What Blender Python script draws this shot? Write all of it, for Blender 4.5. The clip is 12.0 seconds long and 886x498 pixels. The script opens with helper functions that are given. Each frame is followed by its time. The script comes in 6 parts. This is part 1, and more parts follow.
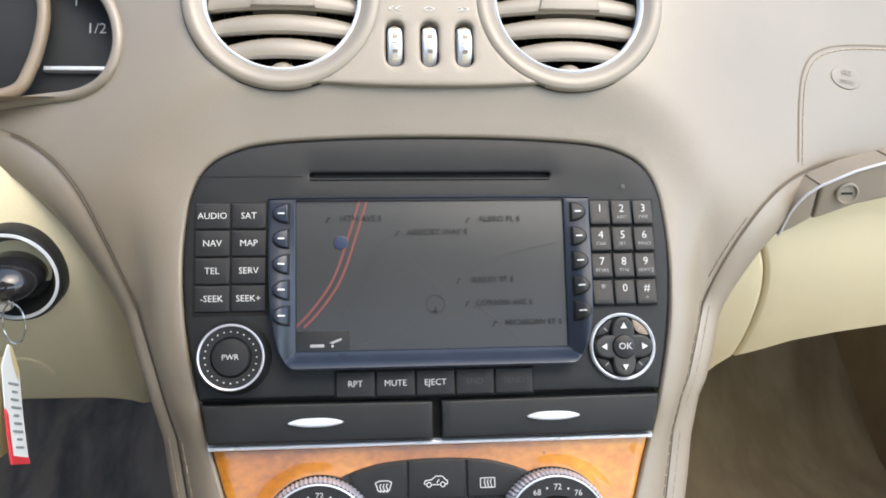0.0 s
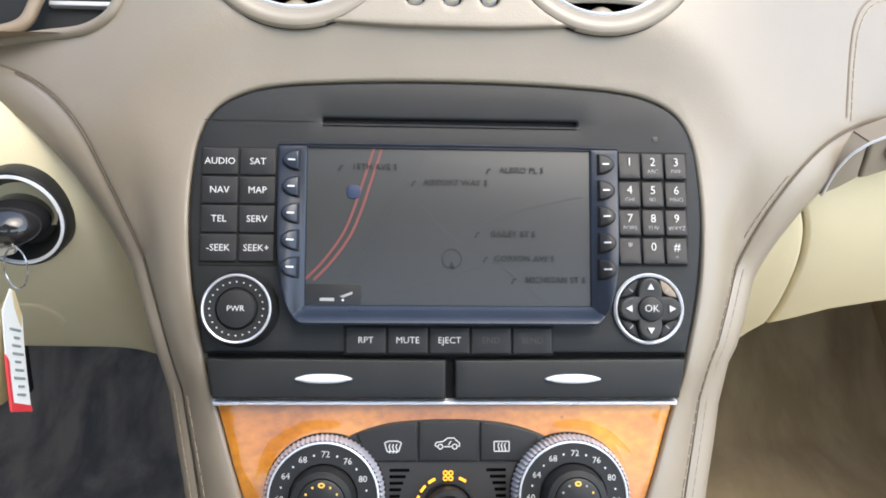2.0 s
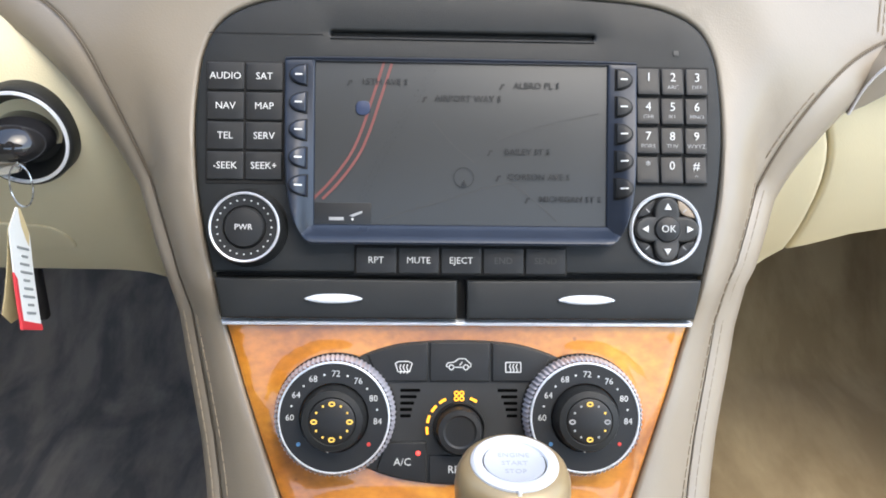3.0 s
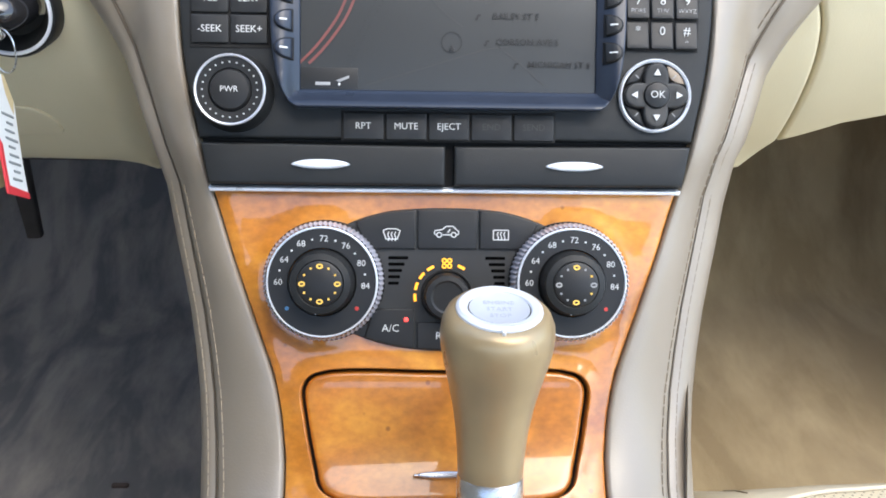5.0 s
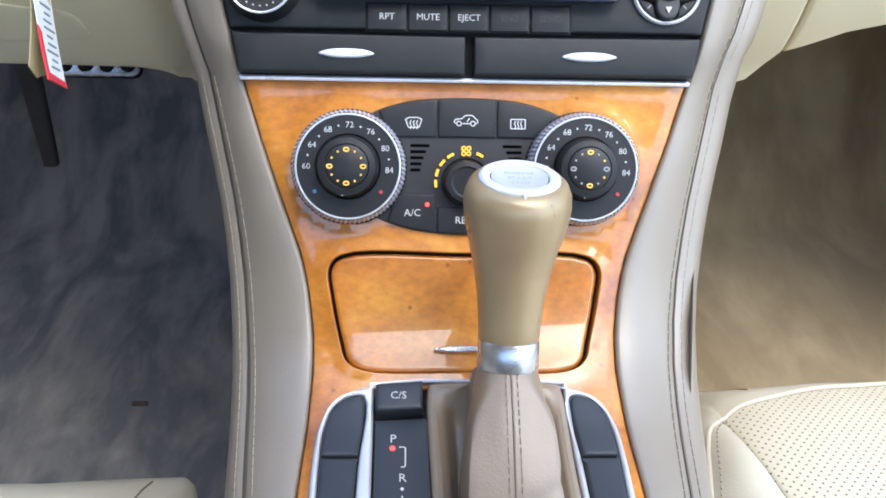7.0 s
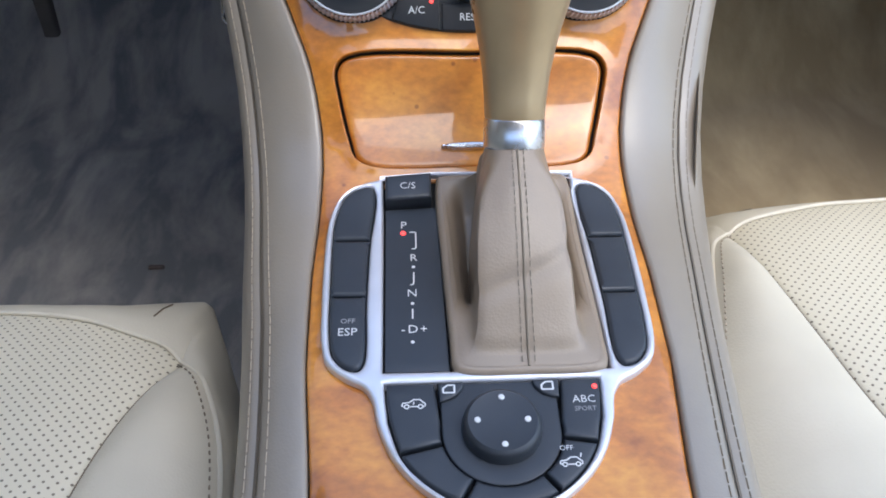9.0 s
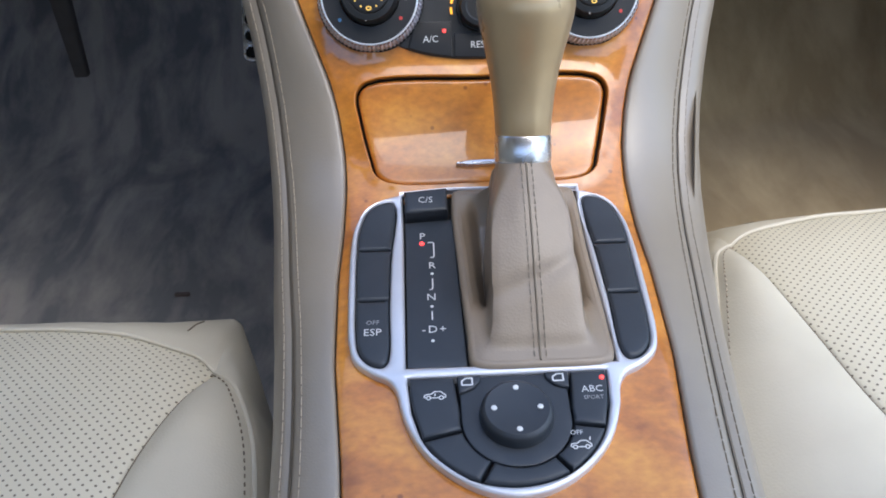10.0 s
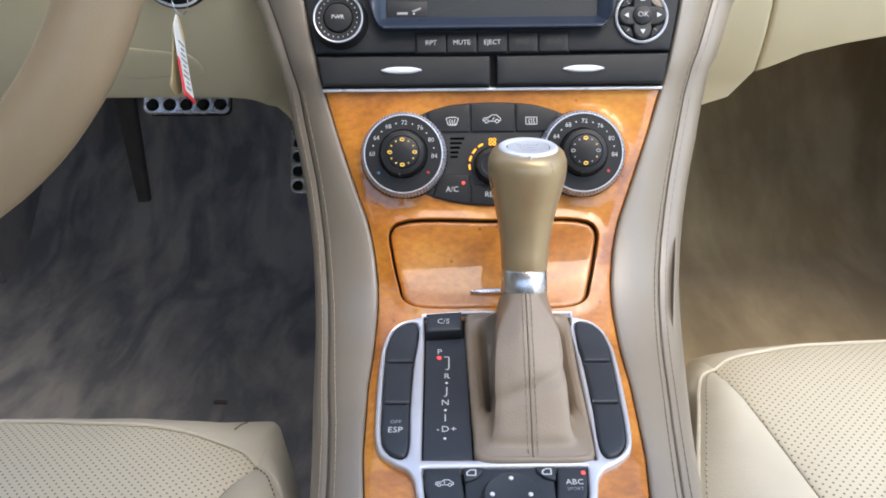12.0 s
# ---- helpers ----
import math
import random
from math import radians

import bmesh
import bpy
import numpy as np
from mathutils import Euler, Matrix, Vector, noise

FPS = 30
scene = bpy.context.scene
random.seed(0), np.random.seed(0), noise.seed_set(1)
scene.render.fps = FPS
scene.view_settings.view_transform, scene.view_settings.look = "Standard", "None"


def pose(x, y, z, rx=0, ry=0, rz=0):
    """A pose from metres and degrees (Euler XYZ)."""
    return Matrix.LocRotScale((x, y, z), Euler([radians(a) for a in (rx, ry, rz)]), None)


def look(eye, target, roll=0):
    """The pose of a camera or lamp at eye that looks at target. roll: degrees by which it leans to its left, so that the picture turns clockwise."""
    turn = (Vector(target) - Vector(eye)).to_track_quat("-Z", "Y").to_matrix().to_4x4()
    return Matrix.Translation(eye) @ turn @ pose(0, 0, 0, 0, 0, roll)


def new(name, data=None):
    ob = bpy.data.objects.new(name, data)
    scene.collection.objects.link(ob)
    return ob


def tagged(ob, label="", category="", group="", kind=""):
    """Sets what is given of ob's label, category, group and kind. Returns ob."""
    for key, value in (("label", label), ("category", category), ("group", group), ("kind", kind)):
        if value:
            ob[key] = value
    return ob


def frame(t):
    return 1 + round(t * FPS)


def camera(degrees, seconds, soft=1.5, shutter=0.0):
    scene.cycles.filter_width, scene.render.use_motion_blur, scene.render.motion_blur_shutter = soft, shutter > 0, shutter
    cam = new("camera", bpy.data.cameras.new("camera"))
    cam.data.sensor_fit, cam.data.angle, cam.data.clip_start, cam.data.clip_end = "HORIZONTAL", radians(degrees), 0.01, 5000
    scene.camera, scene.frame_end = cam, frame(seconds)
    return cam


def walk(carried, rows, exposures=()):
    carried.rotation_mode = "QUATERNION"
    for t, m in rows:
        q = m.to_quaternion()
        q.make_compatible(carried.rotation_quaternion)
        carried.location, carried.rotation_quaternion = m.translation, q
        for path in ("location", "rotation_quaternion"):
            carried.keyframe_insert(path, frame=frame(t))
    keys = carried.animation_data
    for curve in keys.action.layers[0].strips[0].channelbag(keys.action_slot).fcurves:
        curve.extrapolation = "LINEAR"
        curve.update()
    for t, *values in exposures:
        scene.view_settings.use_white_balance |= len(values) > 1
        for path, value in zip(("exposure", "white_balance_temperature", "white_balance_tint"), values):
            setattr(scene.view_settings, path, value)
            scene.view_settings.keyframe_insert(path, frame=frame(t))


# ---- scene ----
cam = camera(56.3, 12.0, soft=1.8)
PATH = [
    (0, (-0.035, -0.03, 0.785), (0.152, 1.791, -0.021), 1.7),
    (0.5, (-0.029, -0.021, 0.779), (0.141, 1.793, -0.046), 1.9),
    (1, (-0.027, -0.016, 0.777), (0.104, 1.791, -0.07), 1.5),
    (1.5, (-0.028, -0.016, 0.775), (0.099, 1.792, -0.069), 1.8),
    (2, (-0.026, -0.012, 0.772), (0.085, 1.774, -0.121), 2.1),
    (2.5, (-0.025, -0.011, 0.763), (0.082, 1.74, -0.198), 1.6),
    (3, (-0.024, -0.008, 0.761), (0.053, 1.704, -0.27), 1.8),
    (3.2, (-0.024, -0.012, 0.757), (0.051, 1.696, -0.281), 2.1),
    (4.8, (-0.021, -0.024, 0.732), (0.051, 1.624, -0.399), 1.9),
    (5, (-0.019, -0.03, 0.726), (0.065, 1.619, -0.401), 2.0),
    (5.5, (-0.022, -0.04, 0.726), (0.081, 1.592, -0.426), 1.8),
    (6, (-0.025, -0.051, 0.719), (0.067, 1.582, -0.432), 1.9),
    (6.5, (-0.026, -0.061, 0.713), (0.056, 1.56, -0.456), 1.9),
    (7, (-0.029, -0.068, 0.708), (0.053, 1.524, -0.5), 2.2),
    (7.5, (-0.036, -0.08, 0.693), (0.032, 1.472, -0.566), 1.1),
    (7.7, (-0.031, -0.084, 0.688), (-0.004, 1.456, -0.588), 0.4),
    (9.3, (-0.029, -0.117, 0.667), (0.038, 1.329, -0.713), 0.4),
    (9.5, (-0.029, -0.122, 0.667), (0.035, 1.333, -0.704), 0.1),
    (10, (-0.031, -0.141, 0.679), (-0.004, 1.368, -0.634), -1.4),
    (10.5, (-0.021, -0.167, 0.704), (-0.029, 1.394, -0.545), -2.4),
    (10.8, (-0.019, -0.182, 0.715), (-0.026, 1.41, -0.495), -1.4),
    (11, (-0.025, -0.189, 0.718), (-0.031, 1.412, -0.481), -1.2),
    (11.5, (-0.026, -0.197, 0.726), (-0.044, 1.44, -0.422), -1.1),
    (12, (-0.025, -0.211, 0.733), (-0.057, 1.474, -0.345), -1.0),
]
# the film camera's own exposure and white balance drift a little on the way
GAIN = [(0, -0.2, 6950, 6), (3, 0.0, 6750, 6), (5, -0.05, 6400, 6), (7.5, 0.0, 5950, 7), (9.5, -0.42, 6000, 8), (10.5, -0.45, 6100, 8), (12, -0.34, 6600, 8)]
walk(cam, [(t, look(eye, target, roll)) for t, eye, target, roll in PATH], GAIN)


# ---------------------------------------------------------------- world and light
SUN_DIR = Vector((0.32, -0.32, 0.89)).normalized()
world = bpy.data.worlds.new("daylight")
scene.world = world
world.use_nodes = True
wn, wl = world.node_tree.nodes, world.node_tree.links
sky = wn.new("ShaderNodeTexSky")
sky.sky_type, sky.sun_disc = "NISHITA", False
sky.sun_elevation = math.asin(SUN_DIR.z)
sky.sun_rotation = math.atan2(SUN_DIR.x, SUN_DIR.y)
sky.air_density, sky.dust_density, sky.ozone_density = 1.0, 2.0, 1.2
wl.new(sky.outputs[0], wn["Background"].inputs[0])
wn["Background"].inputs[1].default_value = 0.66
sun = new("sun", bpy.data.lights.new("sun", "SUN"))
sun.data.energy, sun.data.angle, sun.data.color = 1.75, radians(56), (1.0, 0.94, 0.82)
sun.matrix_world = look((2 * SUN_DIR.x, 2 * SUN_DIR.y, 2 * SUN_DIR.z + 0.5), (0, 0, 0.5))


# ---------------------------------------------------------------- materials
def material(name, color, rough=0.5, metal=0.0, grain=0.0, grain_scale=800.0, vary=0.0, vary_scale=25.0,
             second=None, coat=0.0, emit=0.0, sheen=0.0, cells=False, spec=0.5, dirt=0.0):
    """Principled surface with fine relief (grain) and slow change of tone (vary) in metres of the object's space."""
    m = bpy.data.materials.new(name)
    m.use_nodes = True
    n, l = m.node_tree.nodes, m.node_tree.links
    b = n["Principled BSDF"]
    b.inputs["Base Color"].default_value = (*color, 1)
    b.inputs["Roughness"].default_value = rough
    b.inputs["Metallic"].default_value = metal
    b.inputs["Coat Weight"].default_value = coat
    b.inputs["Coat Roughness"].default_value = 0.04
    b.inputs["Sheen Weight"].default_value = sheen
    b.inputs["Specular IOR Level"].default_value = spec
    if emit:
        b.inputs["Emission Color"].default_value = (*color, 1)
        b.inputs["Emission Strength"].default_value = emit
    co = n.new("ShaderNodeTexCoord")
    if vary:
        t = n.new("ShaderNodeTexNoise")
        t.inputs["Scale"].default_value, t.inputs["Detail"].default_value = vary_scale, 5
        l.new(co.outputs["Object"], t.inputs["Vector"])
        r = n.new("ShaderNodeValToRGB")
        r.color_ramp.elements[0].position, r.color_ramp.elements[1].position = 0.32, 0.68
        s = second or tuple(c * (1 - vary) for c in color)
        r.color_ramp.elements[0].color, r.color_ramp.elements[1].color = (*s, 1), (*color, 1)
        l.new(t.outputs["Fac"], r.inputs["Fac"])
        l.new(r.outputs["Color"], b.inputs["Base Color"])
        q = n.new("ShaderNodeMapRange")
        q.inputs["To Min"].default_value, q.inputs["To Max"].default_value = max(0.02, rough - 0.07), min(1, rough + 0.07)
        l.new(t.outputs["Fac"], q.inputs["Value"])
        l.new(q.outputs["Result"], b.inputs["Roughness"])
    if grain:
        if cells:
            g = n.new("ShaderNodeTexVoronoi")
            out = g.outputs["Distance"]
        else:
            g = n.new("ShaderNodeTexNoise")
            g.inputs["Detail"].default_value = 4
            out = g.outputs["Fac"]
        g.inputs["Scale"].default_value = grain_scale
        l.new(co.outputs["Object"], g.inputs["Vector"])
        u = n.new("ShaderNodeBump")
        u.inputs["Strength"].default_value, u.inputs["Distance"].default_value = grain, 0.0008
        l.new(out, u.inputs["Height"])
        l.new(u.outputs["Normal"], b.inputs["Normal"])
    return m


TAUPE = material("taupe_leather", (0.270, 0.226, 0.170), 0.40, spec=1.0, grain=0.06, grain_scale=1100, cells=True, vary=0.10, vary_scale=14)
CREAM = material("cream_vinyl", (0.80, 0.71, 0.48), 0.5, grain=0.10, grain_scale=1100, cells=True, vary=0.06, vary_scale=12)
SEAT = material("cream_seat_leather", (0.60, 0.54, 0.415), 0.5, grain=0.12, grain_scale=700, cells=True, vary=0.10, vary_scale=18)
BOOT = material("brown_leather", (0.275, 0.208, 0.140), 0.42, spec=0.8, grain=0.07, grain_scale=900, cells=True, vary=0.16, vary_scale=40)
BLACK = material("black_plastic", (0.018, 0.019, 0.019), 0.40, spec=0.32, grain=0.25, grain_scale=2200, vary=0.12, vary_scale=60)
KEYBLACK = material("soft_black_keys", (0.020, 0.020, 0.020), 0.38, spec=0.36, grain=0.2, grain_scale=2600, vary=0.1, vary_scale=90)
BLUEBLACK = material("graphite_switches", (0.030, 0.035, 0.042), 0.38, grain=0.2, grain_scale=2600, vary=0.1, vary_scale=90)
SLOT = material("black_slot", (0.003, 0.003, 0.003), 1.0, spec=0.0)
GRAPHITE = material("graphite_panel", (0.031, 0.031, 0.030), 0.42, spec=0.4, grain=0.25, grain_scale=2200, vary=0.12, vary_scale=60)
GAP = material("dark_gap", (0.008, 0.007, 0.006), 0.8, vary=0.2)
BEZEL = material("satin_screen_frame", (0.017, 0.024, 0.040), 0.30, vary=0.1, vary_scale=80)
KNURL = material("dark_chrome_knurl", (0.52, 0.52, 0.58), 0.30, metal=0.35, vary=0.1, vary_scale=80)
SILVER = material("satin_silver_paint", (0.72, 0.72, 0.75), 0.36, metal=0.55, grain=0.1, grain_scale=3000, vary=0.06, vary_scale=60)
CHROME = material("chrome", (0.85, 0.86, 0.88), 0.12, metal=1.0, vary=0.05, vary_scale=80)
ALU = material("brushed_aluminium", (0.66, 0.66, 0.67), 0.27, metal=1.0, grain=0.1, grain_scale=1500, vary=0.08, vary_scale=70)
PALE = material("pale_satin_metal", (0.80, 0.83, 0.88), 0.30, metal=0.25, grain=0.08, grain_scale=2500, vary=0.05, vary_scale=80)
KNOB = material("satin_beige_lacquer", (0.42, 0.315, 0.175), 0.30, metal=0.35, grain=0.08, grain_scale=2500, vary=0.12, vary_scale=45)
WHITE = material("white_print", (0.68, 0.68, 0.66), 0.5)
GREYP = material("dim_print", (0.34, 0.34, 0.34), 0.5)
AMBER_DIM = material("dim_amber_mark", (0.90, 0.55, 0.10), 0.5, emit=0.25)
FAINT = material("faint_print", (0.052, 0.050, 0.046), 0.5)
AMBER = material("amber_light", (1.0, 0.46, 0.03), 0.5, emit=1.1)
RED = material("red_light", (1.0, 0.07, 0.06), 0.5, emit=2.2)
REDDOT = material("red_print", (0.55, 0.05, 0.04), 0.5)
BLUEDOT = material("blue_print", (0.08, 0.22, 0.42), 0.5)
PAPER = material("white_card", (0.75, 0.77, 0.75), 0.6, vary=0.06, vary_scale=60)
CARD_RED = material("red_card", (0.62, 0.04, 0.05), 0.55, vary=0.1, vary_scale=90)
CARD_TAN = material("tan_card", (0.55, 0.45, 0.25), 0.6, vary=0.1, vary_scale=90)
INK = material("dark_ink", (0.24, 0.26, 0.26), 0.6)
THREAD = material("stitch_thread", (0.40, 0.33, 0.24), 0.7, vary=0.1, vary_scale=200)
THREAD_DARK = material("brown_thread", (0.205, 0.163, 0.112), 0.7, vary=0.1, vary_scale=200)
GROOVE = material("sewn_groove", (0.125, 0.098, 0.068), 0.8, vary=0.1, vary_scale=200)


def carpet_material(name, dark, light, scale, streak):
    """Brushed pile: broad blotches and long strokes of the nap."""
    m = material(name, light, 0.95, grain=1.0, grain_scale=1000, sheen=0.25)
    n, l = m.node_tree.nodes, m.node_tree.links
    co = n.new("ShaderNodeTexCoord")
    mp = n.new("ShaderNodeMapping")
    mp.inputs["Scale"].default_value = (1.0, 0.42, 0.42)
    l.new(co.outputs["Object"], mp.inputs["Vector"])
    a = n.new("ShaderNodeTexNoise")
    a.inputs["Scale"].default_value, a.inputs["Detail"].default_value, a.inputs["Distortion"].default_value = scale, 6, 0.9
    l.new(mp.outputs["Vector"], a.inputs["Vector"])
    b = n.new("ShaderNodeTexNoise")
    b.inputs["Scale"].default_value, b.inputs["Detail"].default_value, b.inputs["Roughness"].default_value = streak, 7, 0.65
    l.new(mp.outputs["Vector"], b.inputs["Vector"])
    s = n.new("ShaderNodeMix")
    s.inputs["Factor"].default_value = 0.28
    l.new(a.outputs["Fac"], s.inputs[2])
    l.new(b.outputs["Fac"], s.inputs[3])
    r = n.new("ShaderNodeValToRGB")
    r.color_ramp.elements[0].position, r.color_ramp.elements[0].color = 0.42, (*dark, 1)
    r.color_ramp.elements[1].position, r.color_ramp.elements[1].color = 0.59, (*light, 1)
    l.new(s.outputs[0], r.inputs["Fac"])
    l.new(r.outputs["Color"], n["Principled BSDF"].inputs["Base Color"])
    return m


CARPET_DARK = carpet_material("charcoal_carpet", (0.165, 0.170, 0.190), (0.370, 0.352, 0.340), 13, 40)
CARPET_TAN = carpet_material("tan_carpet", (0.27, 0.195, 0.100), (0.42, 0.322, 0.180), 7, 26)
WALL = material("door_lining", (0.45, 0.40, 0.32), 0.6, vary=0.1, vary_scale=6)
SCREEN_M = material("lcd_pane", (0.048, 0.049, 0.048), 0.32, vary=0.06, vary_scale=12, spec=0.38)
MAP_RED = material("map_red_line", (0.17, 0.055, 0.048), 0.4)
MAP_PALE = material("map_pale_line", (0.055, 0.055, 0.053), 0.32, spec=0.38)
MAP_INK = material("map_lettering", (0.014, 0.014, 0.014), 0.4)
MAP_BLUE = material("map_blue_badge", (0.02, 0.032, 0.075), 0.4)


def wood_material():
    m = material("lacquered_burl_wood", (0.50, 0.20, 0.045), 0.35, coat=1.0)
    m.node_tree.nodes["Principled BSDF"].inputs["Coat IOR"].default_value = 1.5
    n, l = m.node_tree.nodes, m.node_tree.links
    b = n["Principled BSDF"]
    co = n.new("ShaderNodeTexCoord")
    mp = n.new("ShaderNodeMapping")
    mp.inputs["Scale"].default_value = (0.85, 1.25, 1.25)
    l.new(co.outputs["Object"], mp.inputs["Vector"])
    big = n.new("ShaderNodeTexNoise")
    big.inputs["Scale"].default_value, big.inputs["Detail"].default_value, big.inputs["Distortion"].default_value = 20, 9, 0.9
    l.new(mp.outputs["Vector"], big.inputs["Vector"])
    r = n.new("ShaderNodeValToRGB")
    e = r.color_ramp.elements
    e[0].position, e[0].color = 0.27, (0.28, 0.080, 0.006, 1)
    e[1].position, e[1].color = 0.74, (0.68, 0.29, 0.034, 1)
    k = e.new(0.5)
    k.color = (0.53, 0.188, 0.018, 1)
    l.new(big.outputs["Fac"], r.inputs["Fac"])
    fine = n.new("ShaderNodeTexNoise")
    fine.inputs["Scale"].default_value, fine.inputs["Detail"].default_value = 240, 4
    l.new(mp.outputs["Vector"], fine.inputs["Vector"])
    eyes = n.new("ShaderNodeTexVoronoi")
    eyes.inputs["Scale"].default_value = 58
    l.new(co.outputs["Object"], eyes.inputs["Vector"])
    er = n.new("ShaderNodeValToRGB")
    er.color_ramp.elements[0].position, er.color_ramp.elements[0].color = 0.045, (0.35, 0.26, 0.2, 1)
    er.color_ramp.elements[1].position, er.color_ramp.elements[1].color = 0.09, (1, 1, 1, 1)
    l.new(eyes.outputs["Distance"], er.inputs["Fac"])
    m1 = n.new("ShaderNodeMix")
    m1.data_type, m1.blend_type = "RGBA", "OVERLAY"
    m1.inputs["Factor"].default_value = 0.42
    l.new(r.outputs["Color"], m1.inputs["A"])
    l.new(fine.outputs["Fac"], m1.inputs["B"])
    m2 = n.new("ShaderNodeMix")
    m2.data_type, m2.blend_type = "RGBA", "MULTIPLY"
    m2.inputs["Factor"].default_value = 0.75
    l.new(m1.outputs["Result"], m2.inputs["A"])
    l.new(er.outputs["Color"], m2.inputs["B"])
    l.new(m2.outputs["Result"], b.inputs["Base Color"])
    return m


WOOD = wood_material()


def perforated_material():
    """Seat leather with rows of small punched holes, 3.6 mm apart."""
    m = material("perforated_seat_leather", (0.63, 0.565, 0.42), 0.5, grain=0.15, grain_scale=700, cells=True)
    n, l = m.node_tree.nodes, m.node_tree.links
    b = n["Principled BSDF"]
    co = n.new("ShaderNodeTexCoord")
    mp = n.new("ShaderNodeMapping")
    mp.inputs["Rotation"].default_value = (0, 0, radians(45))
    mp.inputs["Scale"].default_value = (230, 230, 0)
    l.new(co.outputs["Object"], mp.inputs["Vector"])
    fr = n.new("ShaderNodeVectorMath")
    fr.operation = "FRACTION"
    l.new(mp.outputs["Vector"], fr.inputs[0])
    sb = n.new("ShaderNodeVectorMath")
    sb.operation = "SUBTRACT"
    sb.inputs[1].default_value = (0.5, 0.5, 0)
    l.new(fr.outputs[0], sb.inputs[0])
    ln = n.new("ShaderNodeVectorMath")
    ln.operation = "LENGTH"
    l.new(sb.outputs[0], ln.inputs[0])
    r = n.new("ShaderNodeValToRGB")
    r.color_ramp.elements[0].position, r.color_ramp.elements[0].color = 0.13, (0.16, 0.13, 0.09, 1)
    r.color_ramp.elements[1].position, r.color_ramp.elements[1].color = 0.20, (0.63, 0.565, 0.42, 1)
    l.new(ln.outputs["Value"], r.inputs["Fac"])
    l.new(r.outputs["Color"], b.inputs["Base Color"])
    return m


PERF = perforated_material()

# ---------------------------------------------------------------- geometry tools
TILT_P = radians(31)
ORIGIN = np.array([0.0, 0.388, 0.643])
UPV = np.array([0.0, math.sin(TILT_P), math.cos(TILT_P)])
OUTN = np.array([0.0, -math.cos(TILT_P), math.sin(TILT_P)])


def catmull(pts, closed=False, n=8):
    """A smooth polyline through points (centripetal, so that it never overshoots)."""
    p = [np.array(q, float) for q in pts]
    m = len(p)
    out = []
    for i in range(m if closed else m - 1):
        a = p[i - 1] if (closed or i > 0) else 2 * p[0] - p[1]
        b, c = p[i], p[(i + 1) % m]
        d = p[(i + 2) % m] if (closed or i + 2 < m) else 2 * c - b
        t1 = max(1e-6, float(np.linalg.norm(b - a)) ** 0.5)
        t2 = t1 + max(1e-6, float(np.linalg.norm(c - b)) ** 0.5)
        t3 = t2 + max(1e-6, float(np.linalg.norm(d - c)) ** 0.5)
        for k in range(n):
            t = t1 + (t2 - t1) * k / n
            a1 = a * (t1 - t) / t1 + b * t / t1
            a2 = b * (t2 - t) / (t2 - t1) + c * (t - t1) / (t2 - t1)
            a3 = c * (t3 - t) / (t3 - t2) + d * (t - t2) / (t3 - t2)
            b1 = a1 * (t2 - t) / t2 + a2 * t / t2
            b2 = a2 * (t3 - t) / (t3 - t1) + a3 * (t - t1) / (t3 - t1)
            out.append(b1 * (t2 - t) / (t2 - t1) + b2 * (t - t1) / (t2 - t1))
    if not closed:
        out.append(p[-1])
    return [tuple(q) for q in out]


def profile():
    top = [(0.388 + d * math.sin(TILT_P), 0.643 + d * math.cos(TILT_P)) for d in (0.34, 0.2, 0.1, 0.0)]
    low = [(0.3262, 0.5401), (0.3195, 0.5180), (0.30, 0.487), (0.28, 0.456), (0.262, 0.433), (0.24, 0.415), (0.215, 0.405),
           (0.19, 0.400), (0.12, 0.3975), (0.05, 0.395), (-0.1, 0.392), (-0.3, 0.39), (-0.62, 0.39)]
    p = np.array(catmull(top + low, n=12))
    d = np.r_[0, np.cumsum(np.hypot(*np.diff(p, axis=0).T))]
    s0 = np.interp(-0.643, -p[:, 1], d)
    s = np.arange(0, d[-1], 0.002)
    y, z = np.interp(s, d, p[:, 0]), np.interp(s, d, p[:, 1])
    ty, tz = np.gradient(y), np.gradient(z)
    k = np.ones(9) / 9
    ty, tz = np.convolve(np.pad(ty, 4, "edge"), k, "valid"), np.convolve(np.pad(tz, 4, "edge"), k, "valid")
    h = np.hypot(ty, tz)
    return s - s0, y, z, tz / h, -ty / h


PS, PY, PZ, PNY, PNZ = profile()


def SF(x, s, n):
    """Place on the centre console's face: x across, s metres down its profile from the disc slot, n metres out of it."""
    return (x, np.interp(s, PS, PY) + n * np.interp(s, PS, PNY), np.interp(s, PS, PZ) + n * np.interp(s, PS, PNZ))


def PF(u, v, n):
    """Place on the plane of the navigation unit's face."""
    return tuple(ORIGIN + np.array([u, 0, 0]) + v * UPV + n * OUTN)


def frame_at(f, a, b, n):
    """A pose standing on a face: x across, y up the face, z out of it."""
    o = Vector(f(a, b, n))
    x = (Vector(f(a + 0.002, b, n)) - o).normalized()
    z = (Vector(f(a, b, n + 0.002)) - o).normalized()
    y = z.cross(x)
    return Matrix.Translation(o) @ Matrix((x, y, z)).transposed().to_4x4()


ROOTS = {}


def thing(name, place=(0, 0, 0), label="", category="", group="", kind=""):
    ob = new(name)
    ob.empty_display_size = 0.02
    m = place if isinstance(place, Matrix) else Matrix.Translation(place)
    ob.matrix_world = m
    ROOTS[ob] = m.inverted()
    return tagged(ob, label, category, group, kind)


def root_of(ob):
    while ob.parent:
        ob = ob.parent
    return ob


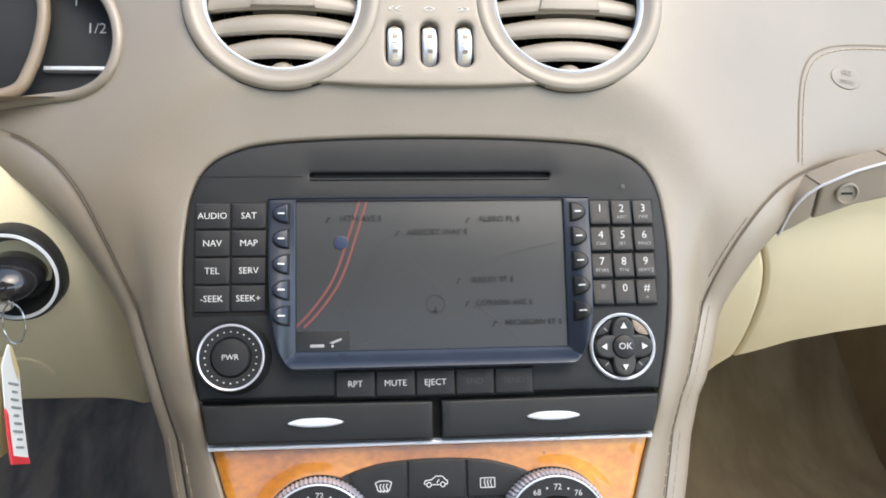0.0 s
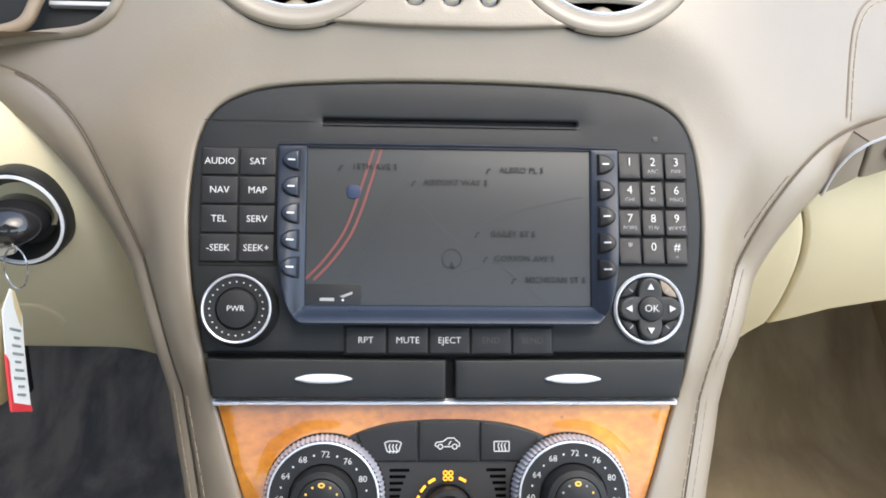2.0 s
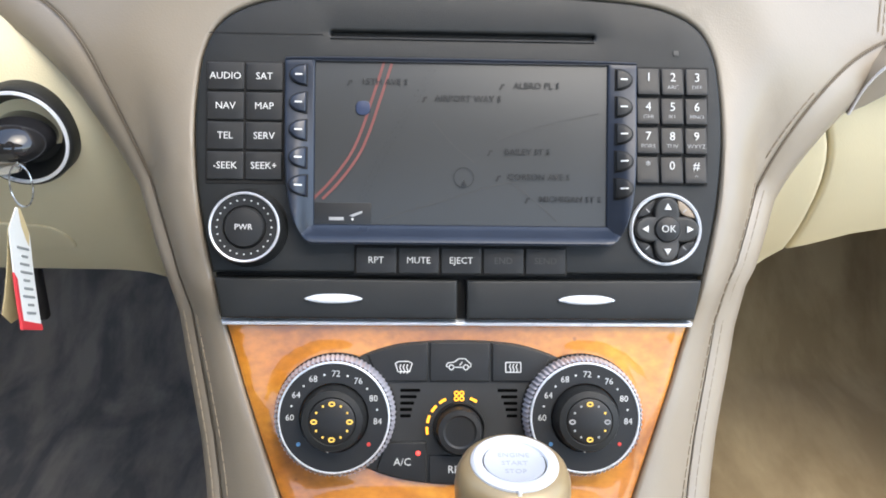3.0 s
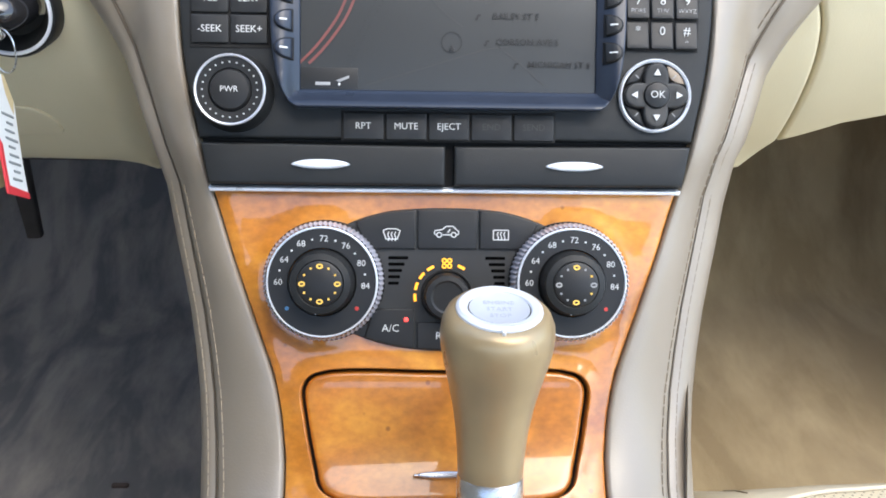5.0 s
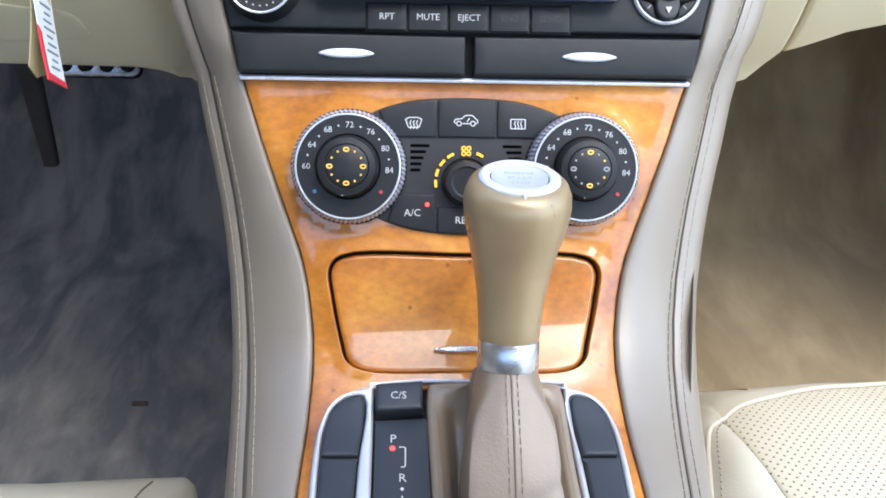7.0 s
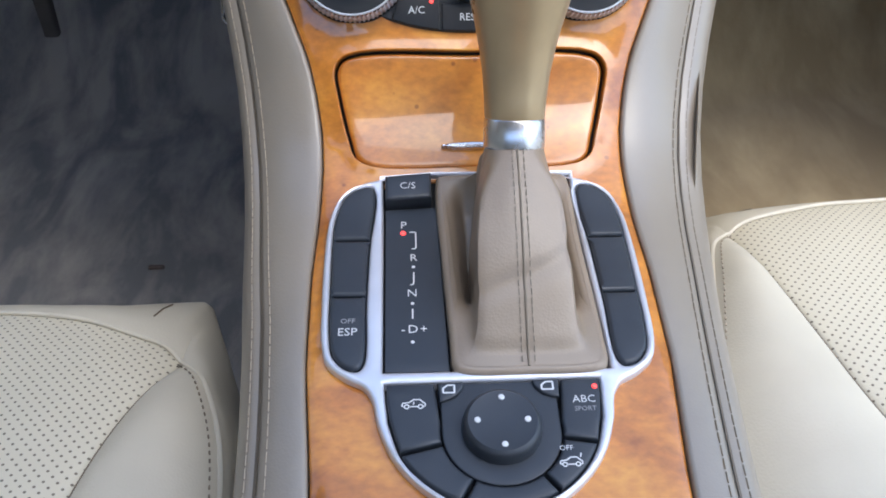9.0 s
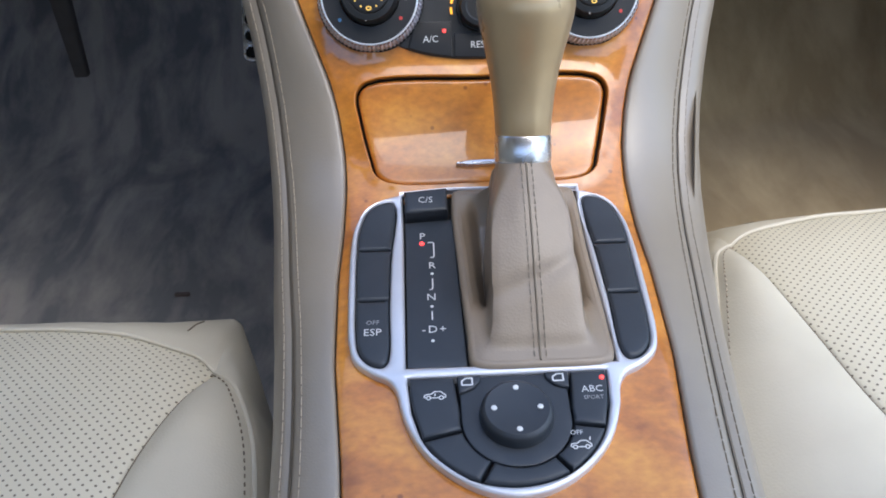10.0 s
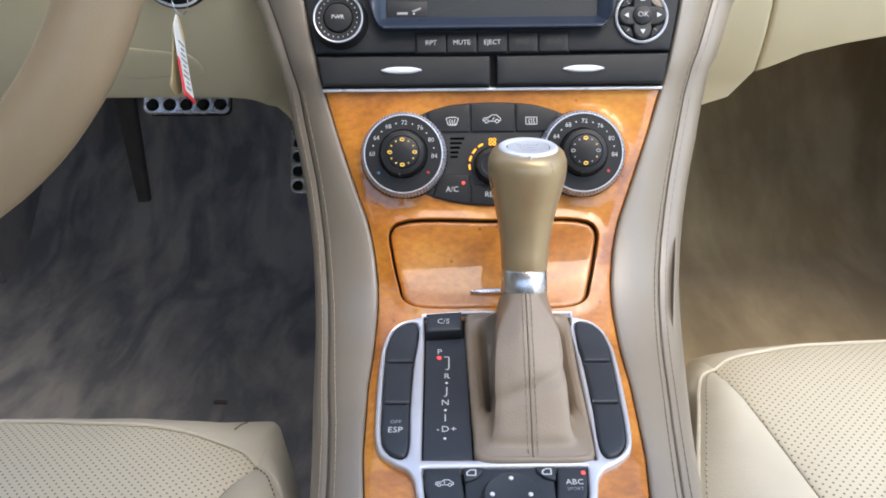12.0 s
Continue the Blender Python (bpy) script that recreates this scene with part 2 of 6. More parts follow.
def part(name, geo, mat, parent, label="", angle=35, smooth=True):
    """Links world-space (verts, faces) as one mesh under a thing or a part."""
    v, f = geo
    inv = ROOTS[root_of(parent)] if parent is not None else Matrix.Identity(4)
    me = bpy.data.meshes.new(name)
    a = np.array(v, float).reshape(-1, 3)
    i3 = np.array(inv)
    a = a @ i3[:3, :3].T + i3[:3, 3]
    me.from_pydata(a.tolist(), [], [tuple(int(i) for i in q) for q in f])
    me.validate()
    bm = bmesh.new()
    bm.from_mesh(me)
    bmesh.ops.remove_doubles(bm, verts=bm.verts, dist=2e-6)
    bmesh.ops.recalc_face_normals(bm, faces=bm.faces)
    bm.to_mesh(me)
    bm.free()
    if smooth:
        me.shade_smooth()
        me.set_sharp_from_angle(angle=radians(angle))
    me.materials.append(mat)
    ob = new(name, me)
    if parent is not None:
        ob.parent = parent
    return tagged(ob, label) if label else ob


def solo(name, geo, mat, label, category, group="", kind="", angle=35):
    """A thing that is one mesh."""
    v = np.array(geo[0], float).reshape(-1, 3)
    base = Vector(((v[:, 0].min() + v[:, 0].max()) / 2, (v[:, 1].min() + v[:, 1].max()) / 2, v[:, 2].min()))
    ob = part(name, ((v - np.array(base)).tolist(), geo[1]), mat, None, angle=angle)
    ob.matrix_world = Matrix.Translation(base)
    ROOTS[ob] = Matrix.Translation(-base)
    return tagged(ob, label, category, group, kind)


def area2(p):
    q = np.array(p)
    return float(np.sum(q[:, 0] * np.roll(q[:, 1], -1) - np.roll(q[:, 0], -1) * q[:, 1])) / 2


def shift(poly, d):
    """The closed outline moved to its left by d."""
    p = np.array(poly, float)
    e = np.roll(p, -1, 0) - p
    e /= np.maximum(np.hypot(e[:, 0], e[:, 1]), 1e-12)[:, None]
    nrm = np.stack([-e[:, 1], e[:, 0]], 1)
    m = nrm + np.roll(nrm, 1, 0)
    c = np.maximum(np.sum(m * m, 1), 0.35)[:, None]
    return p + d * 2 * m / c


def inside(poly, pts):
    p, q = np.array(poly), np.array(pts)
    c = np.zeros(len(q), bool)
    j = len(p) - 1
    for i in range(len(p)):
        xi, yi, xj, yj = p[i, 0], p[i, 1], p[j, 0], p[j, 1]
        hit = (yi > q[:, 1]) != (yj > q[:, 1])
        with np.errstate(divide="ignore", invalid="ignore"):
            c ^= hit & (q[:, 0] < (xj - xi) * (q[:, 1] - yi) / (yj - yi) + xi)
        j = i
    return c


from mathutils import geometry as geom


def fill(loops, step=None):
    """Triangles of a region: the first loop its outline, the rest holes."""
    pts, edges = [], []
    for lp in loops:
        k = len(pts)
        pts += [Vector((float(a), float(b))) for a, b in lp]
        edges += [(k + i, k + (i + 1) % len(lp)) for i in range(len(lp))]
    if step:
        o = np.array(loops[0])
        gx = np.arange(o[:, 0].min() + step / 2, o[:, 0].max(), step)
        gy = np.arange(o[:, 1].min() + step / 2, o[:, 1].max(), step)
        g = np.array([(a + (step / 2 if j % 2 else 0), b) for j, b in enumerate(gy) for a in gx])
        if len(g):
            ok = inside(shift(loops[0], step * 0.35 * (1 if area2(loops[0]) > 0 else -1)), g)
            for lp in loops[1:]:
                ok &= ~inside(shift(lp, step * 0.35 * (-1 if area2(lp) > 0 else 1)), g)
            pts += [Vector((float(a), float(b))) for a, b in g[ok]]
    v, _, f, *_ = geom.delaunay_2d_cdt(pts, edges, [], 0, 1e-7)
    v = [(p.x, p.y) for p in v]
    f = [tuple(q) for q in f]
    cen = np.array([np.mean([v[i] for i in q], 0) for q in f])
    ok = inside(loops[0], cen)
    for lp in loops[1:]:
        ok &= ~inside(lp, cen)
    return v, [q for q, k in zip(f, ok) if k]


def join(*geos):
    v, f = [], []
    for a, b in geos:
        k = len(v)
        v += [tuple(p) for p in a]
        f += [tuple(i + k for i in q) for q in b]
    return v, f


def weld(v, f):
    key, ids, out = {}, [], []
    for p in v:
        k = (round(p[0], 6), round(p[1], 6), round(p[2], 6))
        if k not in key:
            key[k] = len(out)
            out.append(p)
        ids.append(key[k])
    g = []
    for q in f:
        r = []
        for i in q:
            if ids[i] not in r:
                r.append(ids[i])
        if len(r) > 2:
            g.append(tuple(r))
    return out, g


def slab(outer, f, top, bottom, bevel=0.0008, holes=(), step=None, seg=3, height=None):
    """A plate on a face f(a, b, n) with rounded upper edges. height(a, b) adds to n."""
    loops = [np.array(outer if area2(outer) > 0 else outer[::-1], float)]
    loops += [np.array(h if area2(h) < 0 else h[::-1], float) for h in holes]
    v, faces, caps = [], [], []
    h = height or (lambda a, b: 0.0)
    for lp in loops:
        rings = [(0, bottom)] + [(bevel * (1 - math.cos(k / seg * math.pi / 2)), top - bevel + bevel * math.sin(k / seg * math.pi / 2)) for k in range(seg + 1)]
        prev = None
        for d, n in rings:
            q = np.array(shift(lp, d) if d else lp, np.float32).astype(float)
            k = len(v)
            v += [(a, b, n) for a, b in q]
            if prev is not None:
                m = len(lp)
                faces += [(prev + i, prev + (i + 1) % m, k + (i + 1) % m, k + i) for i in range(m)]
            prev = k
        caps.append([(a, b) for a, b in q])
    cv, cf = fill(caps, step)
    k = len(v)
    v += [(a, b, top) for a, b in cv]
    faces += [tuple(i + k for i in q) for q in cf]
    v, faces = weld(v, faces)
    return [f(a, b, n + h(a, b)) for a, b, n in v], faces


def rrect(w, h, r, cx=0.0, cy=0.0, n=5):
    out = []
    for sx, sy, a0 in ((1, -1, -90), (1, 1, 0), (-1, 1, 90), (-1, -1, 180)):
        for k in range(n + 1):
            a = radians(a0 + 90 * k / n)
            out.append((cx + sx * (w / 2 - r) + r * math.cos(a), cy + sy * (h / 2 - r) + r * math.sin(a)))
    return out


def disc(r, cx=0.0, cy=0.0, n=40, ry=None):
    return [(cx + r * math.cos(2 * math.pi * k / n), cy + (ry or r) * math.sin(2 * math.pi * k / n)) for k in range(n)]


def dense(poly, step, closed=True):
    """More points along straight stretches."""
    out = []
    m = len(poly)
    for i in range(m if closed else m - 1):
        a, b = np.array(poly[i]), np.array(poly[(i + 1) % m])
        k = max(1, int(np.hypot(*(b - a)) / step))
        out += [tuple(a + (b - a) * j / k) for j in range(k)]
    if not closed:
        out.append(tuple(poly[-1]))
    return out


def lathe(prof, m, n=48, knurl=0.0):
    """Turns (radius, height) points round the z axis of the pose m."""
    v, f = [], []
    for i, (r, z) in enumerate(prof):
        for k in range(n):
            a = 2 * math.pi * k / n
            rr = r + (knurl if (knurl and k % 2) else 0)
            v.append(tuple(m @ Vector((rr * math.cos(a), rr * math.sin(a), z))))
        if i:
            b, c = (i - 1) * n, i * n
            f += [(b + k, b + (k + 1) % n, c + (k + 1) % n, c + k) for k in range(n)]
    return weld(v, f)


def tube(path, r, n=8, closed=False, flat=1.0):
    """A round bar along a path of places."""
    p = [Vector(q) for q in path]
    v, f = [], []
    m = len(p)
    ref = Vector((0, 0, 1))
    for i in range(m):
        a, b = p[(i - 1) % m if closed else max(0, i - 1)], p[(i + 1) % m if closed else min(m - 1, i + 1)]
        t = (b - a).normalized()
        x = t.cross(ref)
        if x.length < 1e-3:
            x = t.cross(Vector((0, 1, 0)))
        x.normalize()
        y = x.cross(t)
        for k in range(n):
            g = 2 * math.pi * k / n
            v.append(tuple(p[i] + x * r * math.cos(g) + y * r * flat * math.sin(g)))
    for i in range(m if closed else m - 1):
        j = (i + 1) % m
        f += [(i * n + k, i * n + (k + 1) % n, j * n + (k + 1) % n, j * n + k) for k in range(n)]
    if not closed:
        f += [tuple(range(n))[::-1], tuple((m - 1) * n + k for k in range(n))]
    return v, f


def sheet(rows):
    """A grid of places as a surface."""
    n = len(rows[0])
    v = [tuple(p) for r in rows for p in r]
    f = [(i * n + k, i * n + k + 1, (i + 1) * n + k + 1, (i + 1) * n + k) for i in range(len(rows) - 1) for k in range(n - 1)]
    return v, f


def strip(line, f, w, n=0.0004):
    """A printed line of width w along (a, b) points on a face."""
    p = np.array(line, float)
    t = np.gradient(p, axis=0)
    t /= np.maximum(np.hypot(t[:, 0], t[:, 1]), 1e-9)[:, None]
    q = np.stack([-t[:, 1], t[:, 0]], 1) * w / 2
    return sheet([[f(*(p[i] + q[i]), n), f(*(p[i] - q[i]), n)] for i in range(len(p))])


def lettering(text, size, m, mat, parent, name="lettering", wide=1.0):
    c = bpy.data.curves.new(name, "FONT")
    c.body, c.size, c.align_x, c.align_y, c.extrude, c.resolution_u = text, size, "CENTER", "CENTER", 0.00006, 2
    c.offset = (0.010 if mat is MAP_INK else -0.006) * size
    tmp = bpy.data.objects.new(name, c)
    scene.collection.objects.link(tmp)
    me = bpy.data.meshes.new_from_object(tmp.evaluated_get(bpy.context.evaluated_depsgraph_get()))
    bpy.data.objects.remove(tmp)
    me.transform(ROOTS[root_of(parent)] @ m @ Matrix.Diagonal((wide, 1, 1, 1)))
    me.materials.clear()
    me.materials.append(mat)
    me.name = name
    ob = new(name, me)
    ob.parent = parent
    return ob


def stitches(line, f, pitch, length, r, n=0.0):
    """Thread stitches as short bars along (a, b) points on a face."""
    p = np.array(line, float)
    w = np.array([f(a, b, n) for a, b in p])
    d = np.r_[0, np.cumsum(np.linalg.norm(np.diff(w, axis=0), axis=1))]
    geos = []
    for s in np.arange(pitch / 2, d[-1], pitch):
        q = [[np.interp(s + o, d, w[:, i]) for i in range(3)] for o in (-length / 2, 0, length / 2)]
        geos.append(tube(q, r, 5))
    return join(*geos)


def VF(x, v, n):
    """The console's face with v pointing up it."""
    return SF(x, -v, n)


def table(pts):
    a = np.array(sorted(pts))
    return lambda s: float(np.interp(s, a[:, 0], a[:, 1]))


WOOD_W = table([(0.139, 0.1150), (0.17, 0.1058), (0.2, 0.0958), (0.232, 0.0845), (0.25, 0.0808), (0.27, 0.0780), (0.29, 0.0770), (0.32, 0.0775),
                (0.355, 0.0787), (0.41, 0.0770), (0.46, 0.0718), (0.5, 0.0690), (0.7, 0.066), (1.0, 0.066)])
SEAM_W = table([(0.08, 0.150), (0.11, 0.143), (0.14, 0.135), (0.17, 0.1285), (0.2, 0.123), (0.23, 0.1185), (0.26, 0.1150), (0.29, 0.111), (0.32, 0.1075),
                (0.35, 0.104), (0.38, 0.1005), (0.41, 0.098), (0.45, 0.096), (0.6, 0.094), (1.0, 0.094)])
END = 0.86

# right half of the navigation unit's outline, from the top's middle to its foot
HALF = [(0.0, 0.0212), (0.032, 0.0208), (0.061, 0.0196), (0.0835, 0.0178), (0.0985, 0.0149), (0.1125, 0.0085), (0.1195, 0.0015), (0.1245, -0.0095),
        (0.1275, -0.0280), (0.1285, -0.0480), (0.1275, -0.0700), (0.1250, -0.0895), (0.1205, -0.1120), (0.1150, -0.1390)]
HALF = catmull(HALF, n=6)
UNIT_OUT = [(-a, b) for a, b in HALF[::-1]][:-1] + HALF          # open line, left foot to right foot

seam_low = [(SEAM_W(s), s) for s in np.arange(0.10, END + 0.001, 0.02)]
DRAW_IN = table([(0.0, 0.0), (0.33, 0.0), (0.40, 0.003), (0.46, 0.007), (0.52, 0.011), (0.60, 0.013), (1.0, 0.013)])
SEAM_L = catmull([(-0.46, -0.040), (-0.36, -0.050), (-0.28, -0.046), (-0.229, -0.030), (-0.211, -0.0205), (-0.196, -0.008), (-0.184, 0.007), (-0.173, 0.0285),
                  (-0.164, 0.050), (-0.156, 0.071)], n=6)[:-1] + [(-w + 0.5 * DRAW_IN(s), s) for w, s in seam_low]
SEAM_R = catmull([(0.50, -0.050), (0.40, -0.044), (0.33, -0.032), (0.272, -0.020), (0.240, -0.014), (0.212, -0.002), (0.194, 0.011), (0.1755, 0.032),
                  (0.163, 0.055), (0.1535, 0.075)], n=6)[:-1] + [(w - DRAW_IN(s), s) for w, s in seam_low]
NOTCH = np.array(UNIT_OUT)


UNIT_W = table([(-b, a) for a, b in HALF if b < 0.0])


def sstep(t):
    t = max(0.0, min(1.0, t))
    return t * t * (3 - 2 * t)


def shell_height(x, v):
    s = -v
    a = abs(x)
    q = max(0.0, a - 0.105)
    up = -0.42 * (math.sqrt(q * q + 0.0030) - 0.0548) + (0.10 * (-s - 0.10) ** 2 if s < -0.10 else 0)
    inner = WOOD_W(s) if s > 0.139 else UNIT_W(max(s, 0.03))
    t = max(0.0, (a - inner) / max(0.012, SEAM_W(s) - inner))
    deep = 0.020 - 0.010 * sstep((s - 0.24) / 0.12)
    low = -deep * min(t, 1.3) ** 2
    k = sstep((s - 0.0) / 0.09)
    h = up * (1 - k) + low * k
    if s < 0.10:
        d = float(np.min(np.hypot(NOTCH[:, 0] - x, NOTCH[:, 1] - v)))
        h += (0.007 * (1 - sstep((s + 0.01) / 0.09))) * sstep(d / 0.040)
    return h


# vent surround: raised plate between the two round vents
VN = 0.0060
VC, VR_OUT, VR_IN = (0.0775, 0.0962), 0.0522, 0.0408


def surround():
    out = []
    a0 = math.acos((0.0462 - VC[1]) / VR_OUT)
    pts = [(-0.0615, 0.0482), (-0.03, 0.0466), (0.0, 0.0462), (0.03, 0.0466), (0.0615, 0.0482)]
    out += catmull(pts, n=6)
    for k in range(0, 74):
        g = radians(-107 + k * 3)
        out.append((VC[0] + VR_OUT * math.cos(g), VC[1] + VR_OUT * math.sin(g)))
    out += [(0.0, 0.155)]
    for k in range(0, 74):
        g = radians(287 - (73 - k) * 3)
        out.append((-VC[0] + VR_OUT * math.cos(g), VC[1] + VR_OUT * math.sin(g)))
    return out


VENT_CUT = shift(surround(), 0.003).tolist()


def eased(seam, n=7, times=3):
    """A seam line without small kinks."""
    p = np.array(seam, float)
    for _ in range(times):
        q = np.pad(p, ((n // 2, n // 2), (0, 0)), mode="reflect", reflect_type="odd")
        p = np.stack([np.convolve(q[:, i], np.ones(n) / n, "valid") for i in range(2)], 1)
    return [tuple(q) for q in p]


SEAM_R = eased(SEAM_R)
# ---------------------------------------------------------------- dashboard
dash = thing("dashboard", (0, 0.45, 0.6), "taupe leather dashboard with stitched seams flowing into the console", "dashboard")
wl_edge = [(-WOOD_W(s), -s) for s in np.arange(0.141, END, 0.012)] + [(-WOOD_W(END), -END)]
wr_edge = [(-a, b) for a, b in wl_edge]
outline = [(a, -s) for a, s in SEAM_L] + wl_edge[::-1] + UNIT_OUT + wr_edge + [(a, -s) for a, s in SEAM_R[::-1]]
outline += dense([(0.50, 0.060), (0.50, 0.32), (-0.46, 0.32), (-0.46, 0.05)], 0.03, False)
clean = [outline[0]]
for q in outline[1:]:
    if math.hypot(q[0] - clean[-1][0], q[1] - clean[-1][1]) > 0.0012:
        clean.append(q)
CLUSTER = catmull([(-0.40, 0.047), (-0.30, 0.046), (-0.21, 0.046), (-0.184, 0.047), (-0.1705, 0.054), (-0.1640, 0.068), (-0.1645, 0.083), (-0.172, 0.100),
                   (-0.19, 0.118), (-0.23, 0.135), (-0.30, 0.142), (-0.40, 0.140)], True, n=5)
part("shell", slab(clean, VF, 0.0, -0.008, 0.0022, holes=[CLUSTER, VENT_CUT], step=0.0065, height=shell_height), TAUPE, dash)


def flank(seam, sign):
    """The rounded outer side of the shell, from its seam back and down."""
    p = np.array(seam)
    t = np.gradient(p, axis=0)
    t /= np.hypot(t[:, 0], t[:, 1])[:, None]
    nrm = np.stack([t[:, 1], -t[:, 0]], 1)
    nrm *= np.where(nrm[:, :1] * sign + np.maximum(nrm[:, 1:], 0) * 1.0 > 0, 1, -1)
    rows = []
    for (x, s), m in zip(p, nrm):
        h = shell_height(x, -s)
        r = []
        wide = (0.78 if sign < 0 else 1.22 - 0.22 * sstep((s - 0.28) / 0.10)) + (0.6 if sign < 0 else 0.25) * sstep((0.07 - s) / 0.10)
        flat = 1.0 - (0.5 if sign < 0 else 0.0) * sstep((0.07 - s) / 0.10)
        for d, e in ((-0.0015, -0.003), (0.0, -0.0005), (0.003, -0.0008), (0.0075, -0.003), (0.0115, -0.0085), (0.0145, -0.017), (0.0165, -0.032), (0.018, -0.06), (0.019, -0.115)):
            r.append(SF(x + m[0] * d * wide, s + m[1] * d * wide, h + (e * flat if e > -0.05 else e)))
        rows.append(r)
    return sheet(rows)


part("side_flank", flank(SEAM_L, -1), TAUPE, dash)
part("side_flank", flank(SEAM_R, 1), TAUPE, dash)
for seam, sgn in ((SEAM_L, -1), (SEAM_R, 1)):
    line = [(x, -s) for x, s in seam if s > -0.03]
    on = lambda a, b, n: VF(a, b, n + shell_height(a, b))
    part("seam_groove", strip(line, on, 0.0011, 0.0007), GROOVE, dash)
    stitch = [(x, -s) for x, s in seam if s > (0.02 if sgn > 0 else 0.13)]
    inner = [(x - sgn * 0.0042, v) for x, v in stitch]
    part("stitching", stitches(inner, lambda a, b, n: VF(a, b, n + shell_height(a, b)), 0.0058, 0.0047, 0.00030, 0.0002), THREAD_DARK if sgn > 0 else THREAD, dash)
    outer = [(x + sgn * 0.0044, v) for x, v in stitch]
    part("stitching", stitches(outer, lambda a, b, n: VF(a, b, n + shell_height(a - sgn * 0.0044, b) - 0.0012), 0.0058, 0.0047, 0.00030, 0.0), THREAD_DARK if sgn > 0 else THREAD, dash)

# airbag cover: sewn outline and its oval plate
DF = lambda a, b, n: VF(a, b, n + shell_height(a, b))
bag = catmull([(0.2185, 0.012), (0.2205, 0.030), (0.2225, 0.046), (0.227, 0.066), (0.2355, 0.079), (0.250, 0.0868), (0.285, 0.094), (0.34, 0.099), (0.45, 0.100)], n=6)
part("airbag_seam", strip(bag, DF, 0.0010, 0.0004), THREAD_DARK, dash)
part("stitching", stitches([(a + 0.003, b - 0.002) for a, b in bag], DF, 0.006, 0.0046, 0.0004, 0.0003), THREAD, dash)
oval = part("airbag_plate", slab(disc(0.0128, 0.2635, 0.0695, 40, 0.0074), DF, 0.0007, -0.001, 0.0005, step=0.004), TAUPE, dash)
lettering("SRS", 0.0062, frame_at(DF, 0.2635, 0.0722, 0.0010), TAUPE, oval)
lettering("AIRBAG", 0.0042, frame_at(DF, 0.2635, 0.0665, 0.0010), TAUPE, oval)

vent_holes = [disc(VR_IN + 0.0012, VC[0], VC[1], 56), disc(VR_IN + 0.0012, -VC[0], VC[1], 56)]
slot_holes = [rrect(0.0098, 0.0250, 0.0044, u, 0.0697) for u in (-0.0180, 0.0005, 0.0192)]


def surround_height(a, b):
    r = min(math.hypot(a - VC[0], b - VC[1]), math.hypot(a + VC[0], b - VC[1]))
    return -0.0030 * sstep((VR_OUT - 0.002 - r) / 0.004)


sur = part("vent_surround", slab(surround(), PF, VN + 0.003, -0.004, 0.0014, holes=vent_holes + slot_holes, step=0.003, height=surround_height), TAUPE, dash)
part("vent_surround_joint", slab(shift(surround(), -0.0012), PF, VN - 0.0042, -0.009, 0.0002, holes=vent_holes + slot_holes), GAP, dash)
for txt, u in (("<<", -0.0180), ("<>", 0.0005), (">>", 0.0192)):
    lettering(txt, 0.0058, frame_at(PF, u, 0.0885, VN + 0.0034), WHITE, sur)

# thumbwheels in the surround
for u in (-0.0180, 0.0005, 0.0192):
    w = thing("thumbwheel", frame_at(PF, u, 0.0697, 0.006), "chrome vent thumbwheel with a ribbed beige strip in the dashboard", "thumbwheel", "vent thumbwheels")
    prof = [(0.0, -0.0040), (0.0085, -0.0040), (0.0105, -0.0034), (0.0112, -0.0018), (0.0114, 0), (0.0112, 0.0018), (0.0105, 0.0034), (0.0085, 0.0040), (0.0, 0.0040)]
    m = frame_at(PF, u, 0.0697, 0.0005) @ Matrix.Rotation(radians(90), 4, "Y")
    part("wheel", lathe(prof, m, 40), PALE, w)
    for k in range(9):
        g = radians(-52 + k * 13)
        c = frame_at(PF, u, 0.0697, 0.0005) @ Matrix.Rotation(g, 4, "X")
        part("rib", join(([tuple(c @ Vector((x * 0.0013, y * 0.00085, 0.0108 + z))) for x in (-1, 1) for y in (-1, 1) for z in (0, 0.0011)],
                          [(0, 1, 3, 2), (4, 6, 7, 5), (0, 4, 5, 1), (2, 3, 7, 6), (1, 5, 7, 3), (0, 2, 6, 4)])), CREAM if k % 3 else BOOT, w)
    part("well", slab(rrect(0.0096, 0.0248, 0.0043, u, 0.0697), PF, 0.0005, -0.003, 0.0003), GAP, w)


